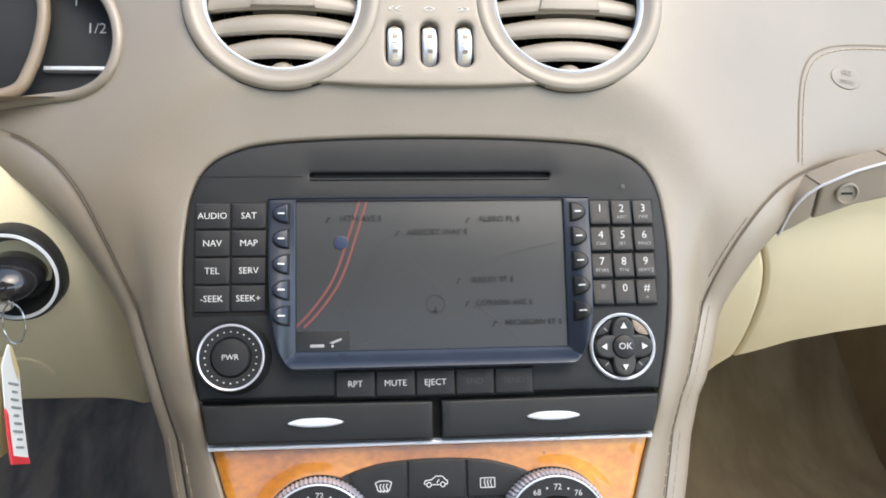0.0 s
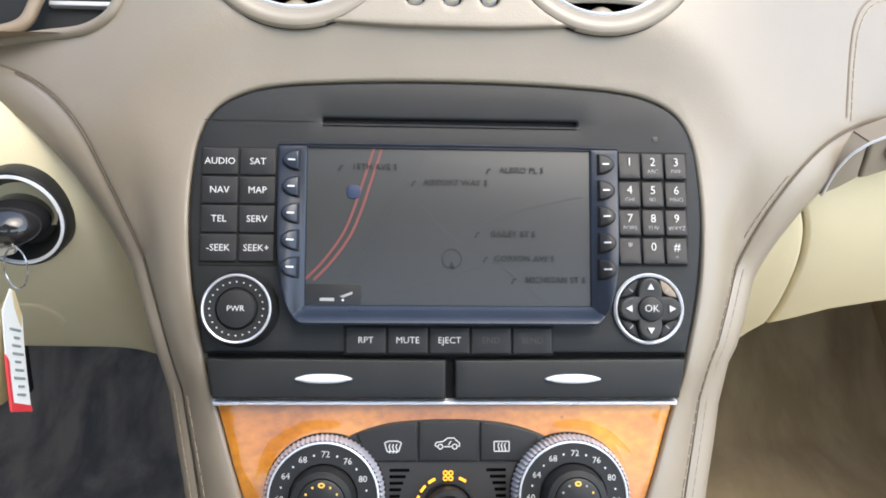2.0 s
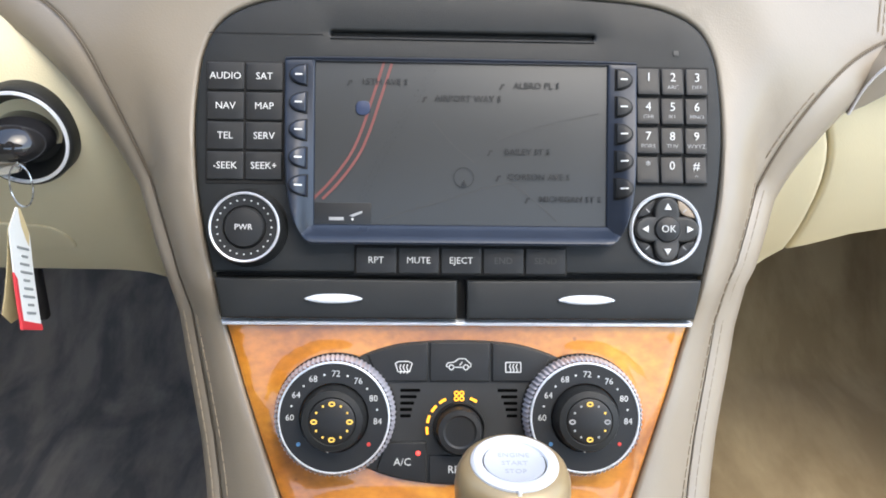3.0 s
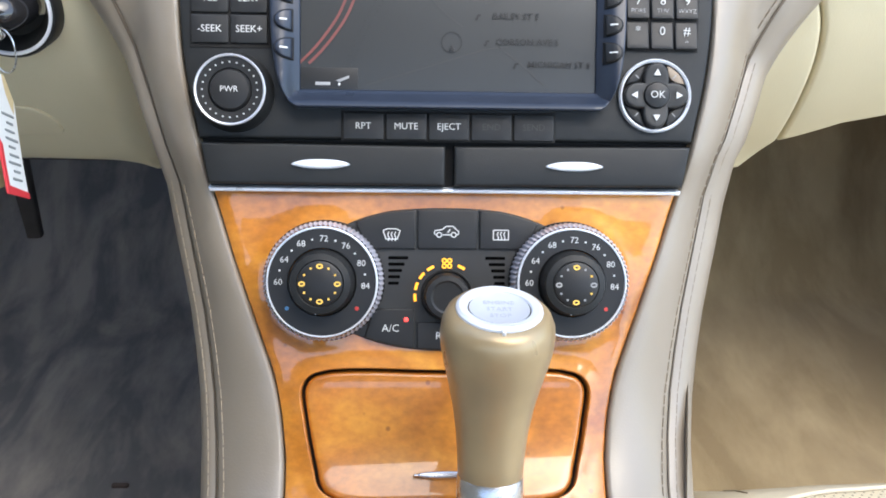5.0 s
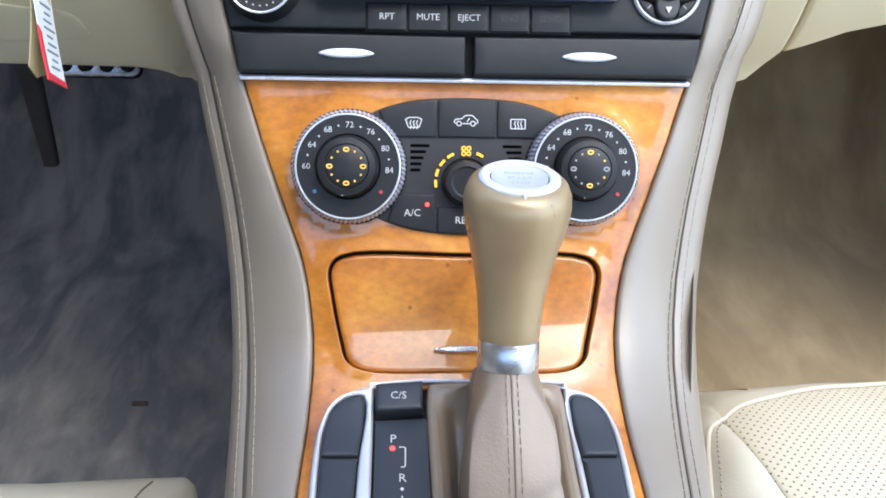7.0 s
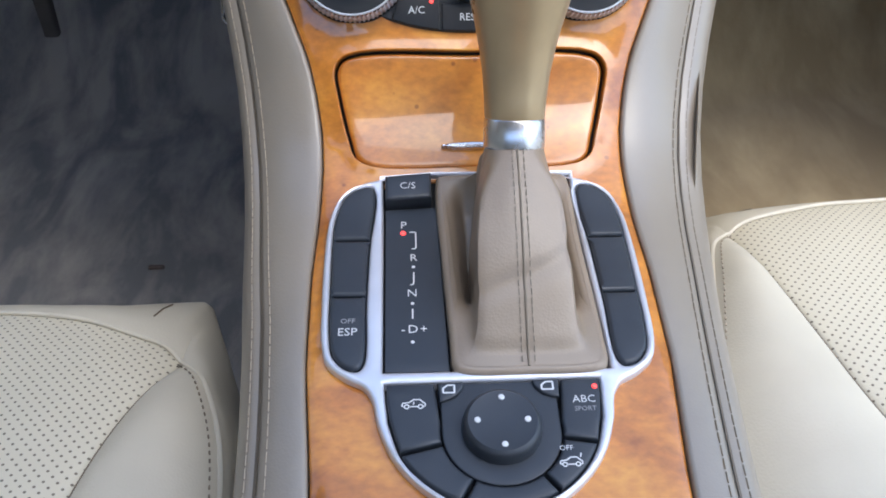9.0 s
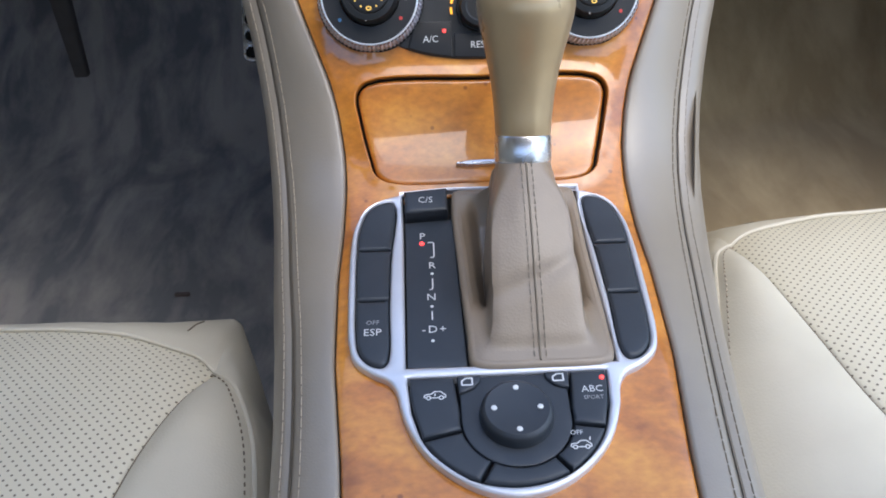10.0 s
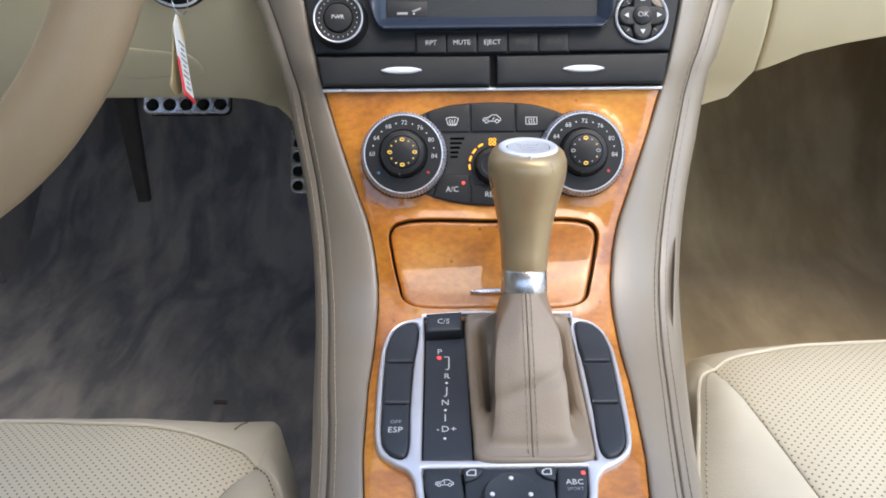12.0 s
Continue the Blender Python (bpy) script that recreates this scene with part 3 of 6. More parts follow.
# ---------------------------------------------------------------- round air vents
def air_vent(sx):
    c = (sx * VC[0], VC[1])
    base = frame_at(PF, c[0], c[1], VN)
    v = thing("air_vent", base, "round taupe air vent with horizontal slats and a thin bright ring", "air vent", "dashboard vents")
    part("bezel", lathe([(VR_OUT - 0.0004, 0.0012), (VR_OUT - 0.0010, 0.0034), (VR_OUT - 0.0026, 0.0043), (VR_OUT - 0.0050, 0.0041), (VR_OUT - 0.0075, 0.0034), (VR_IN + 0.0022, 0.0017), (VR_IN + 0.0010, 0.0012), (VR_IN + 0.0006, -0.002)], base, 90), TAUPE, v)
    part("bezel_joint", lathe([(VR_OUT + 0.0004, 0.0004), (VR_OUT - 0.0006, 0.0016)], base, 90), GAP, v)
    # pale satin instead of chrome: the sky's reflection is put into the colour
    part("chrome_ring", lathe([(VR_IN + 0.0014, -0.001), (VR_IN + 0.0012, 0.0012), (VR_IN + 0.0002, 0.0022), (VR_IN - 0.0008, 0.0012), (VR_IN - 0.0010, -0.004)], base, 72), PALE, v)
    part("duct", lathe([(VR_IN - 0.0008, -0.001), (VR_IN - 0.002, -0.03), (VR_IN - 0.004, -0.060), (0.0, -0.062)], base, 56), GAP, v)
    for k in range(-3, 4):
        y = 0.0134 * k - 0.002
        half = math.sqrt(max(1e-6, (VR_IN - 0.0016) ** 2 - (abs(y) - 0.004) ** 2))
        rows = []
        for i in range(25):
            x = -half + 2 * half * i / 24
            u = (x / half) ** 2
            r = []
            for d, e in ((-0.0012, -0.0010), (0.0004, 0.0002), (0.0009, 0.0026), (0.0006, 0.0062), (-0.0006, 0.0092), (-0.0026, 0.0106), (-0.022, 0.0112), (-0.022, 0.0092), (-0.006, 0.0004), (-0.0012, -0.0010)):
                r.append(tuple(base @ Vector((x, y + 0.0012 * (1 - u) + e * (1 - 0.22 * u) - 0.0048, -0.0015 + d - 0.0040 * u))))
            rows.append(r)
        part("slat", sheet(rows), TAUPE, v)
    tab = [(-0.0165, -0.0035), (0.0175, -0.0035), (0.0150, 0.012), (-0.0130, 0.012)]
    part("slat_tab", slab(tab, lambda a, b, n: tuple(base @ Vector((a, b - 0.002, n))), 0.0005, -0.012, 0.001), TAUPE, v)
    for k in range(-4, 5):
        x = k * 0.0088
        half = math.sqrt(max(1e-6, (VR_IN - 0.003) ** 2 - x * x))
        box = [(x - 0.0006, -half), (x + 0.0006, -half), (x + 0.0006, half), (x - 0.0006, half)]
        part("vane", slab(box, lambda a, b, n: tuple(base @ Vector((a, b, n))), -0.032, -0.05, 0.0002), BLACK, v)


air_vent(-1)
air_vent(1)

# ---------------------------------------------------------------- instrument cluster
clu = thing("instrument_cluster", (-0.27, 0.46, 0.70), "dark instrument dials behind a taupe hood with white markings", "instrument cluster")
lipf = lambda a, b, n: VF(a, b, n + shell_height(a, b))
lip = [lipf(a, b, 0.0) for a, b in shift(CLUSTER, 0.0005)]
part("hood_lip", tube(lip, 0.0030, 14, True), TAUPE, clu)
cl = np.array(CLUSTER)
ctr = cl.mean(0)
rows = [[VF(*(c + (ctr - c) * k), -0.012 - d) for c in np.vstack([cl, cl[:1]])] for k, d in ((0.0, 0.0), (0.02, 0.012), (0.035, 0.024))]
part("hood_inside", sheet(rows), BOOT, clu)
face = part("dial_face", slab([tuple(c + (ctr - c) * 0.04) for c in cl], VF, -0.033, -0.038, 0.001), BLACK, clu, "black dial plate")
part("fuel_divider", slab([(-0.211, 0.066), (-0.168, 0.066), (-0.168, 0.0685), (-0.211, 0.0685)], VF, -0.028, -0.034, 0.0005), SILVER, clu)
part("inner_rim", tube([VF(a, b, -0.024) for a, b in catmull([(-0.330, 0.050), (-0.260, 0.0495), (-0.232, 0.0500), (-0.2215, 0.0545), (-0.2165, 0.064), (-0.212, 0.079), (-0.210, 0.098), (-0.214, 0.12)], n=8)], 0.0036, 12), BOOT, clu)
lettering("1/2", 0.0088, frame_at(VF, -0.1845, 0.092, -0.0325), WHITE, face)
lettering("1", 0.0088, frame_at(VF, -0.196, 0.108, -0.0325), WHITE, face)
lettering("7", 0.010, frame_at(VF, -0.245, 0.100, -0.0325), WHITE, face)

# ---------------------------------------------------------------- navigation unit
nav = thing("navigation_unit", frame_at(PF, 0, -0.05, 0), "black car navigation and radio unit with a grey map screen", "car radio")
plate_out = [(a, b) for a, b in UNIT_OUT if b > -0.1155]
edge_x = float(np.interp(0.1160, [0.1120, 0.1390], [0.1205, 0.1150]))
plate_out = [(-edge_x, -0.1160)] + plate_out + [(edge_x, -0.1160)]
plate_out = shift(plate_out[::-1], 0.0008).tolist()
SCR = (0.0706, -0.0134, -0.0918)
slot = rrect(0.1280, 0.0022, 0.0010, 0.0005, 0.0003)
fp = part("faceplate", slab(dense(plate_out, 0.004), PF, 0.0, -0.02, 0.0016, holes=[slot], step=0.012), BLACK, nav)
part("disc_slot", slab(rrect(0.1290, 0.0042, 0.0018, 0.0005, 0.0003), PF, -0.0035, -0.006, 0.0003), GAP, nav)
part("slot_lip", slab(rrect(0.128, 0.0009, 0.0004, 0.0005, -0.0021), PF, 0.0007, -0.001, 0.0003), BLACK, nav)
part("upper_seam", strip(dense([(-0.1215, -0.0005), (-0.067, -0.0005)], 0.004, False), PF, 0.0004, 0.0003), GAP, nav)
part("sensor_window", slab(rrect(0.0026, 0.0026, 0.0005, 0.1045, -0.0068), PF, 0.0004, -0.001, 0.0002), FAINT, nav)

# screen with its sloping frame
bez = catmull([(-0.0850, -0.0125), (-0.0846, -0.045), (-0.0832, -0.072), (-0.0800, -0.089), (-0.0755, -0.098), (-0.0715, -0.1012)], n=5)
bez = bez + [(-a, b) for a, b in bez[::-1]]
hole = [(-SCR[0], SCR[1]), (SCR[0], SCR[1]), (SCR[0], SCR[2]), (-SCR[0], SCR[2])]


def bezel_height(a, b):
    rise = 0.0075 * sstep((-0.0125 - b) / 0.085)
    inn = max(abs(a) - SCR[0], SCR[2] - b, b - SCR[1])
    return rise * sstep(inn / 0.0088) if inn < 0.0088 else rise


part("screen_frame", slab(dense(bez, 0.003), PF, 0.0022, -0.002, 0.001, holes=[dense(hole, 0.004)], step=0.0022, height=bezel_height), BEZEL, nav)
part("frame_top_edge", tube([PF(u, -0.0121 - 0.0006 * (abs(u) / 0.085) ** 6, 0.0026) for u in np.linspace(-0.0845, 0.0845, 40)], 0.0005, 6), BEZEL, nav)
scr = part("screen", slab(hole, PF, 0.0008, -0.001, 0.0002), SCREEN_M, nav, "dim grey display with a street map")


def SP(px, py):
    """A spot on the screen: 0..1 across, 0..1 down."""
    return (-SCR[0] + 2 * SCR[0] * px, SCR[1] + (SCR[2] - SCR[1]) * py)


hwy = catmull([(0.245, 0.0), (0.225, 0.12), (0.20, 0.26), (0.175, 0.40), (0.14, 0.55), (0.10, 0.66), (0.055, 0.76), (0.005, 0.85)], n=6)
part("map_highway", strip([SP(a - 0.012, b) for a, b in hwy], PF, 0.0013, 0.0012), MAP_RED, scr)
part("map_highway", strip([SP(a + 0.014, b + 0.01) for a, b in hwy if b < 0.84], PF, 0.0013, 0.0012), MAP_RED, scr)
part("map_badge", slab(rrect(0.0068, 0.0068, 0.0025, *SP(0.163, 0.285)), PF, 0.0014, 0.0009, 0.0002), MAP_BLUE, scr)
for line in ([(0.40, 0.36), (0.48, 0.52), (0.545, 0.61)], [(0.22, 0.97), (0.42, 0.86), (0.64, 0.74), (0.70, 0.73)], [(0.62, 0.47), (0.78, 0.38), (0.97, 0.30)],
             [(0.66, 0.72), (0.75, 0.84), (0.83, 0.97)]):
    part("map_street", strip([SP(*q) for q in catmull(line, n=4)], PF, 0.0007, 0.00095), MAP_PALE, scr)
dots = []
for k in range(26):
    a = 0.385 - 0.235 * (k / 25)
    b = 0.05 + 0.80 * (k / 25) ** 0.9
    for o in (0, 0.022):
        dots.append(slab(disc(0.00028, *SP(a + o - 0.02 * math.sin(3.1 * k / 25), b), 6), PF, 0.0012, 0.0010, 0.0001, seg=1))
part("map_railway", join(*dots), MAP_INK, scr)
for txt, px, py in (("15TH AVE S", 0.235, 0.125), ("AIRPORT WAY S", 0.52, 0.22), ("ALBRO PL S", 0.755, 0.135), ("BAILEY ST S", 0.725, 0.545),
                    ("CORSON AVE S", 0.765, 0.70), ("MICHIGAN ST S", 0.875, 0.835)):
    lettering(txt, 0.0042, frame_at(PF, *SP(px, py), 0.0014), MAP_INK, scr, wide=1.04)
    fl = SP(px - 0.0052 * len(txt) * 1.9 - 0.022, py + 0.012)
    part("map_pointer", strip([(fl[0] - 0.0008, fl[1] - 0.001), (fl[0], fl[1]), (fl[0] + 0.0002, fl[1] + 0.0012), (fl[0] + 0.0016, fl[1] + 0.0014)], PF, 0.0010, 0.0012), MAP_INK, scr)
ring = [SP(0.508, 0.705)[0], SP(0.508, 0.705)[1]]
part("map_position", strip([(ring[0] + 0.0048 * math.cos(g), ring[1] + 0.0048 * math.sin(g)) for g in np.linspace(0, 6.28, 30)], PF, 0.0004, 0.0012), MAP_INK, scr)
part("map_arrow", slab([(ring[0] - 0.0014, ring[1] - 0.0042), (ring[0] + 0.0014, ring[1] - 0.0042), (ring[0], ring[1] - 0.0008)], PF, 0.0014, 0.0010, 0.0001), MAP_INK, scr)
box = [SP(0.0, 0.868), SP(0.193, 0.868), SP(0.193, 1.0), SP(0.0, 1.0)]
part("map_scale_box", slab(box, PF, 0.0013, 0.0009, 0.0001), MAP_INK, scr)
part("map_scale_bar", slab([SP(0.05, 0.955), SP(0.10, 0.955), SP(0.10, 0.975), SP(0.05, 0.975)], PF, 0.0015, 0.0012, 0.0001), GREYP, scr)
part("map_scale_bar", slab([SP(0.118, 0.945), SP(0.163, 0.915), SP(0.163, 0.93), SP(0.13, 0.955)], PF, 0.0015, 0.0012, 0.0001), GREYP, scr)
part("map_cursor", slab(disc(0.0006, *SP(0.13, 0.968), 10), PF, 0.0016, 0.0012, 0.0001), WHITE, scr)


def key(u0, u1, v0, v1, txt="", size=0.0052, mat=None, parent=None, name="button", n=0.0016, gap=0.00045, sub="", text_mat=None, dished=0.0):
    b = part(name, slab(dense(rrect(u1 - u0 - 2 * gap, v0 - v1 - 2 * gap, 0.0009, (u0 + u1) / 2, (v0 + v1) / 2, 3), 0.004), PF, n, -0.003, 0.0006, step=0.004 if dished else None,
                        height=(lambda a, c: -dished * sstep((c - v1) / (v0 - v1))) if dished else None), mat or KEYBLACK, parent or nav)
    top = 0.0004 if dished else 0.00012
    if txt:
        lettering(txt, size, frame_at(PF, (u0 + u1) / 2, (v0 + v1) / 2 + (0.0018 if sub else 0), n + top - dished * 0.4), text_mat or WHITE, b)
    if sub:
        lettering(sub, 0.0030, frame_at(PF, (u0 + u1) / 2, (v0 + v1) / 2 - 0.0030, n + top - dished * 0.4), GREYP, b)
    return b


part("key_bed", slab([(-0.1226, -0.0727), (-0.0848, -0.0727), (-0.0848, -0.0139), (-0.1226, -0.0139)], PF, 0.0005, -0.001, 0.0002), GAP, nav)
part("key_bed", slab([(0.0843, -0.0714), (0.1206, -0.0714), (0.1206, -0.0135), (0.0843, -0.0135)], PF, 0.0005, -0.001, 0.0002), GAP, nav)
part("key_bed", slab([(-0.0514, -0.1160), (0.0517, -0.1160), (0.0517, -0.1016), (-0.0514, -0.1016)], PF, 0.0005, -0.001, 0.0002), GAP, nav)
for j, row in enumerate((("AUDIO", "SAT"), ("NAV", "MAP"), ("TEL", "SERV"), ("-SEEK", "SEEK+"))):
    for i, txt in enumerate(row):
        u0 = -0.1223 + 0.0184 * i
        key(u0, u0 + 0.0184, -0.0143 - 0.01425 * j, -0.0143 - 0.01425 * (j + 1), txt, 0.0047)
for j, row in enumerate((("1", "2", "3"), ("4", "5", "6"), ("7", "8", "9"), ("*", "0", "#"))):
    subs = (("", "ABC", "DEF"), ("GHI", "JKL", "MNO"), ("PQRS", "TUV", "WXYZ"), ("", "_", "o"))[j]
    for i, txt in enumerate(row):
        u0 = 0.0846 + 0.0119 * i
        key(u0, u0 + 0.0119, -0.0138 - 0.0143 * j, -0.0138 - 0.0143 * (j + 1), txt, 0.0060, sub=subs[i] or " ", n=0.0030, dished=0.0020)
for i, txt in enumerate(("RPT", "MUTE", "EJECT", "END", "SEND")):
    u0 = -0.0511 + 0.02050 * i
    key(u0, u0 + 0.02050, -0.1019, -0.1158, txt, 0.0045, text_mat=WHITE if i < 3 else FAINT)
for j in range(5):
    for sx in (-1, 1):
        v = -0.0206 - 0.01325 * j
        c = sx * 0.0785 - sx * 0.0006 * (j / 4) ** 2
        arc = [(c - sx * 0.0040, v - 0.0048)] + [(c - sx * 0.0040 + sx * 0.0078 * math.sin(g), v - 0.0048 * math.cos(g)) for g in np.linspace(0.15, math.pi - 0.15, 12)] + [(c - sx * 0.0040, v + 0.0048)]
        bf = lambda a, b, n: PF(a, b, n + bezel_height(a, b))
        rim = part("soft_key_rim", slab(shift(arc if area2(arc) > 0 else arc[::-1], -0.0006), bf, 0.0026, 0.0, 0.0002), GAP, nav)
        k = part("soft_key", slab(arc, bf, 0.0042, 0.0, 0.0009), BEZEL if sx < 0 else KEYBLACK, nav)
        part("soft_key_mark", slab(rrect(0.0035, 0.0008, 0.0003, c - sx * 0.0005, v), bf, 0.0044, 0.0040, 0.0001), WHITE, k)

# power knob
pk = frame_at(PF, -0.1018, -0.0938, 0.0)
knob = part("power_knob", lathe([(0.0188, 0.0), (0.0184, 0.004), (0.0170, 0.0085), (0.0166, 0.0105), (0.0161, 0.0112)], pk, 72), BLACK, nav)
part("knob_ring", lathe([(0.0164, 0.0104), (0.0165, 0.0116), (0.0160, 0.0122), (0.0154, 0.0119), (0.0153, 0.0108)], pk, 72), SILVER, knob)
part("knob_face", lathe([(0.0154, 0.0112), (0.0102, 0.0108), (0.0098, 0.0100), (0.0095, 0.0112), (0.0088, 0.0124), (0.0045, 0.0130), (0.0, 0.0131)], pk, 72), KEYBLACK, knob)
kd = [slab(disc(0.00036, 0.0127 * math.cos(g), 0.0127 * math.sin(g), 8), lambda a, b, n: tuple(pk @ Vector((a, b, n))), 0.01175, 0.0108, 0.0001, seg=1) for g in np.linspace(0, 2 * math.pi, 25)[:-1]]
part("knob_dots", join(*kd), WHITE, knob)
lettering("PWR", 0.0039, pk @ Matrix.Translation((0, 0, 0.0133)), WHITE, knob)

# direction pad
dk = frame_at(PF, 0.0997, -0.0928, 0.0)
dfn = lambda a, b, n: tuple(dk @ Vector((a, b, n)))
pad = part("direction_pad", lathe([(0.0160, -0.002), (0.0160, 0.0008), (0.0, 0.0008)], dk, 56), GAP, nav)
part("pad_ring", lathe([(0.0176, -0.001), (0.0177, 0.0020), (0.0170, 0.0030), (0.0161, 0.0024), (0.0160, 0.0)], dk, 72), PALE, pad)
star = []
for k in range(72):
    g = 2 * math.pi * k / 72
    c4 = abs(math.cos(2 * g)) ** 1.1
    star.append(((0.0084 + 0.0071 * c4) * math.cos(g), (0.0084 + 0.0071 * c4) * math.sin(g)))
part("pad_cross", slab(star, dfn, 0.0042, 0.0, 0.0012, height=lambda a, b: 0.0012 * (math.hypot(a, b) / 0.0155) ** 2, step=0.003), GRAPHITE, pad)
for k in range(4):
    g0 = radians(45 + 90 * k)
    w = [(0.0122 * math.cos(g0 + a) + r * math.cos(g0 + a), 0.0122 * math.sin(g0 + a) + r * math.sin(g0 + a)) for a, r in ((-0.42, 0.0032), (-0.2, 0.0033), (0, 0.0033), (0.2, 0.0033), (0.42, 0.0032), (0.22, -0.0005), (0, -0.0014), (-0.22, -0.0005))]
    q = part("corner_key", slab(w, dfn, 0.0024, 0.0, 0.0006), KEYBLACK if k else BOOT, pad)
    d = np.array([math.cos(g0), math.sin(g0)]) * 0.0128
    e = np.array([math.cos(g0), math.sin(g0)]) * 0.0012
    part("corner_mark", strip([d - e, d, d + e], dfn, 0.0005, 0.0026), GREYP, q)
ok = part("ok_button", lathe([(0.0066, 0.001), (0.0066, 0.0040), (0.0058, 0.0058), (0.0030, 0.0066), (0.0, 0.0068)], dk, 40), KEYBLACK, pad)
lettering("OK", 0.0050, dk @ Matrix.Translation((0, 0, 0.0070)), WHITE, ok)
for k in range(4):
    g = radians(90 * k)
    d, t = np.array([math.cos(g), math.sin(g)]), np.array([-math.sin(g), math.cos(g)])
    c = d * 0.0108
    part("arrow_mark", slab([tuple(c + d * 0.0017), tuple(c - d * 0.0014 + t * 0.0017), tuple(c - d * 0.0014 - t * 0.0017)], dfn, 0.0057, 0.0045, 0.0001, seg=1), WHITE, pad)

# ---------------------------------------------------------------- drawers and trim strip
for sx in (-1, 1):
    o, i0 = sx * 0.1175, sx * 0.0028 if sx > 0 else -0.0016
    d = thing("storage_drawer", frame_at(PF, (o + i0) / 2, -0.127, 0), "closed black console drawer with a silver oval pull", "drawer", "console drawers")
    body = [(i0, -0.1182), (o, -0.1174), (o - sx * 0.0035, -0.1368), (i0, -0.1372)]
    part("drawer_front", slab(dense(body, 0.006), PF, 0.0032, -0.012, 0.0014, step=0.01), BLACK, d)
    c = sx * 0.0608
    part("pull", slab(catmull([(c - 0.0139, -0.1274), (c - 0.009, -0.1256), (c, -0.1250), (c + 0.009, -0.1256), (c + 0.0139, -0.1274), (c + 0.009, -0.1290), (c, -0.1296), (c - 0.009, -0.1290)], True, 5),
                      PF, 0.0050, 0.002, 0.0012, step=0.003), PALE, d)
solo("drawer_recess", slab([(-0.1190, -0.1145), (0.1190, -0.1145), (0.1145, -0.1392), (-0.1145, -0.1392)], PF, -0.006, -0.02, 0.0005), GAP, "black recess behind the console drawers", "recess", kind="structure")
solo("trim_strip", slab(dense([(-0.1150, -0.1385), (0.1146, -0.1387), (0.1140, -0.1409), (-0.1144, -0.1407)], 0.006), VF, 0.0040, -0.006, 0.0010), PALE,
     "thin satin aluminium strip above the wood panel", "trim")

# ---------------------------------------------------------------- wood panel and its lid
LID = catmull([(-0.0635, -0.2312), (0, -0.2300), (0.0635, -0.2312), (0.0690, -0.2370), (0.0675, -0.2520), (0.0625, -0.2740), (0.0590, -0.2845), (0.0510, -0.2895),
               (0, -0.2905), (-0.0510, -0.2895), (-0.0590, -0.2845), (-0.0625, -0.2740), (-0.0675, -0.2520), (-0.0690, -0.2370)], True, 6)
LID_IN = shift(LID[::-1] if area2(LID) < 0 else LID, 0.0).tolist()
LID_HOLE = shift(LID_IN, -0.0014).tolist()
KN = (0.0598, -0.1845)            # dial centres on the face


def wood_height(a, b):
    h = 0.0
    s = -b
    if 0.215 < s < 0.31:
        d = float(np.min(np.hypot(LID_NP[:, 0] - a, LID_NP[:, 1] - b)))
        h += 0.0022 * math.exp(-(d / 0.0035) ** 2)
    for sx in (-1, 1):
        r = math.hypot(a - sx * KN[0], b - KN[1])
        h += 0.0016 * math.exp(-((r - 0.0300) / 0.0028) ** 2) * sstep((sx * a - 0.048) / 0.010)
    w = WOOD_W(s)
    h -= 0.0016 * sstep((abs(a) - w + 0.006) / 0.006)
    return h


LID_NP = np.array(LID_HOLE)
PLATE_HALF = [(0.0, 0.2965), (0.022, 0.2970), (0.046, 0.3003), (0.058, 0.3040), (0.0665, 0.3120), (0.0708, 0.3230), (0.0722, 0.3380), (0.0722, 0.3600), (0.0714, 0.3850), (0.0703, 0.4010),
              (0.0672, 0.4120), (0.0590, 0.4195), (0.0520, 0.4235), (0.0482, 0.4300), (0.0462, 0.4400), (0.0410, 0.4540), (0.0340, 0.4640), (0.0240, 0.4730), (0.0120, 0.4795), (0.0, 0.4818)]
PLATE = catmull([(a, -s) for a, s in PLATE_HALF] + [(-a, -s) for a, s in PLATE_HALF[-2:0:-1]], True, 4)
wood = thing("wood_panel", VF(0, -0.3, -0.01), "glossy honey-coloured burl wood console panel", "wood panel")
ws = [0.141] + list(np.arange(0.150, END, 0.010)) + [END]
wo = [(-WOOD_W(s) + 0.0006, -s) for s in ws] + [(WOOD_W(s) - 0.0006, -s) for s in ws[::-1]]
wo = dense(wo, 0.006)
part("wood_veneer", slab(wo, VF, 0.0, -0.008, 0.0012, holes=[LID_HOLE, shift(PLATE[::-1] if area2(PLATE) < 0 else PLATE, 0.003).tolist()], step=0.0042, height=wood_height), WOOD, wood)
part("gap_floor", slab(shift(LID_IN, -0.006).tolist(), VF, -0.0075, -0.010, 0.0004, step=0.006), GAP, wood)
lid = thing("ashtray_lid", VF(0, -0.262, -0.004), "closed glossy burl wood ashtray lid with a slim silver pull", "ashtray")
part("lid_panel", slab(shift(LID_IN, 0.0002).tolist(), VF, -0.0004, -0.007, 0.0022, step=0.004), WOOD, lid)
part("lid_pull", slab(catmull([(-0.0160, -0.2795), (-0.010, -0.2780), (0, -0.2774), (0.010, -0.2780), (0.0160, -0.2795), (0.010, -0.2806), (0, -0.2810), (-0.010, -0.2806)], True, 5), VF, 0.0026, -0.001, 0.0008, step=0.003), ALU, lid)

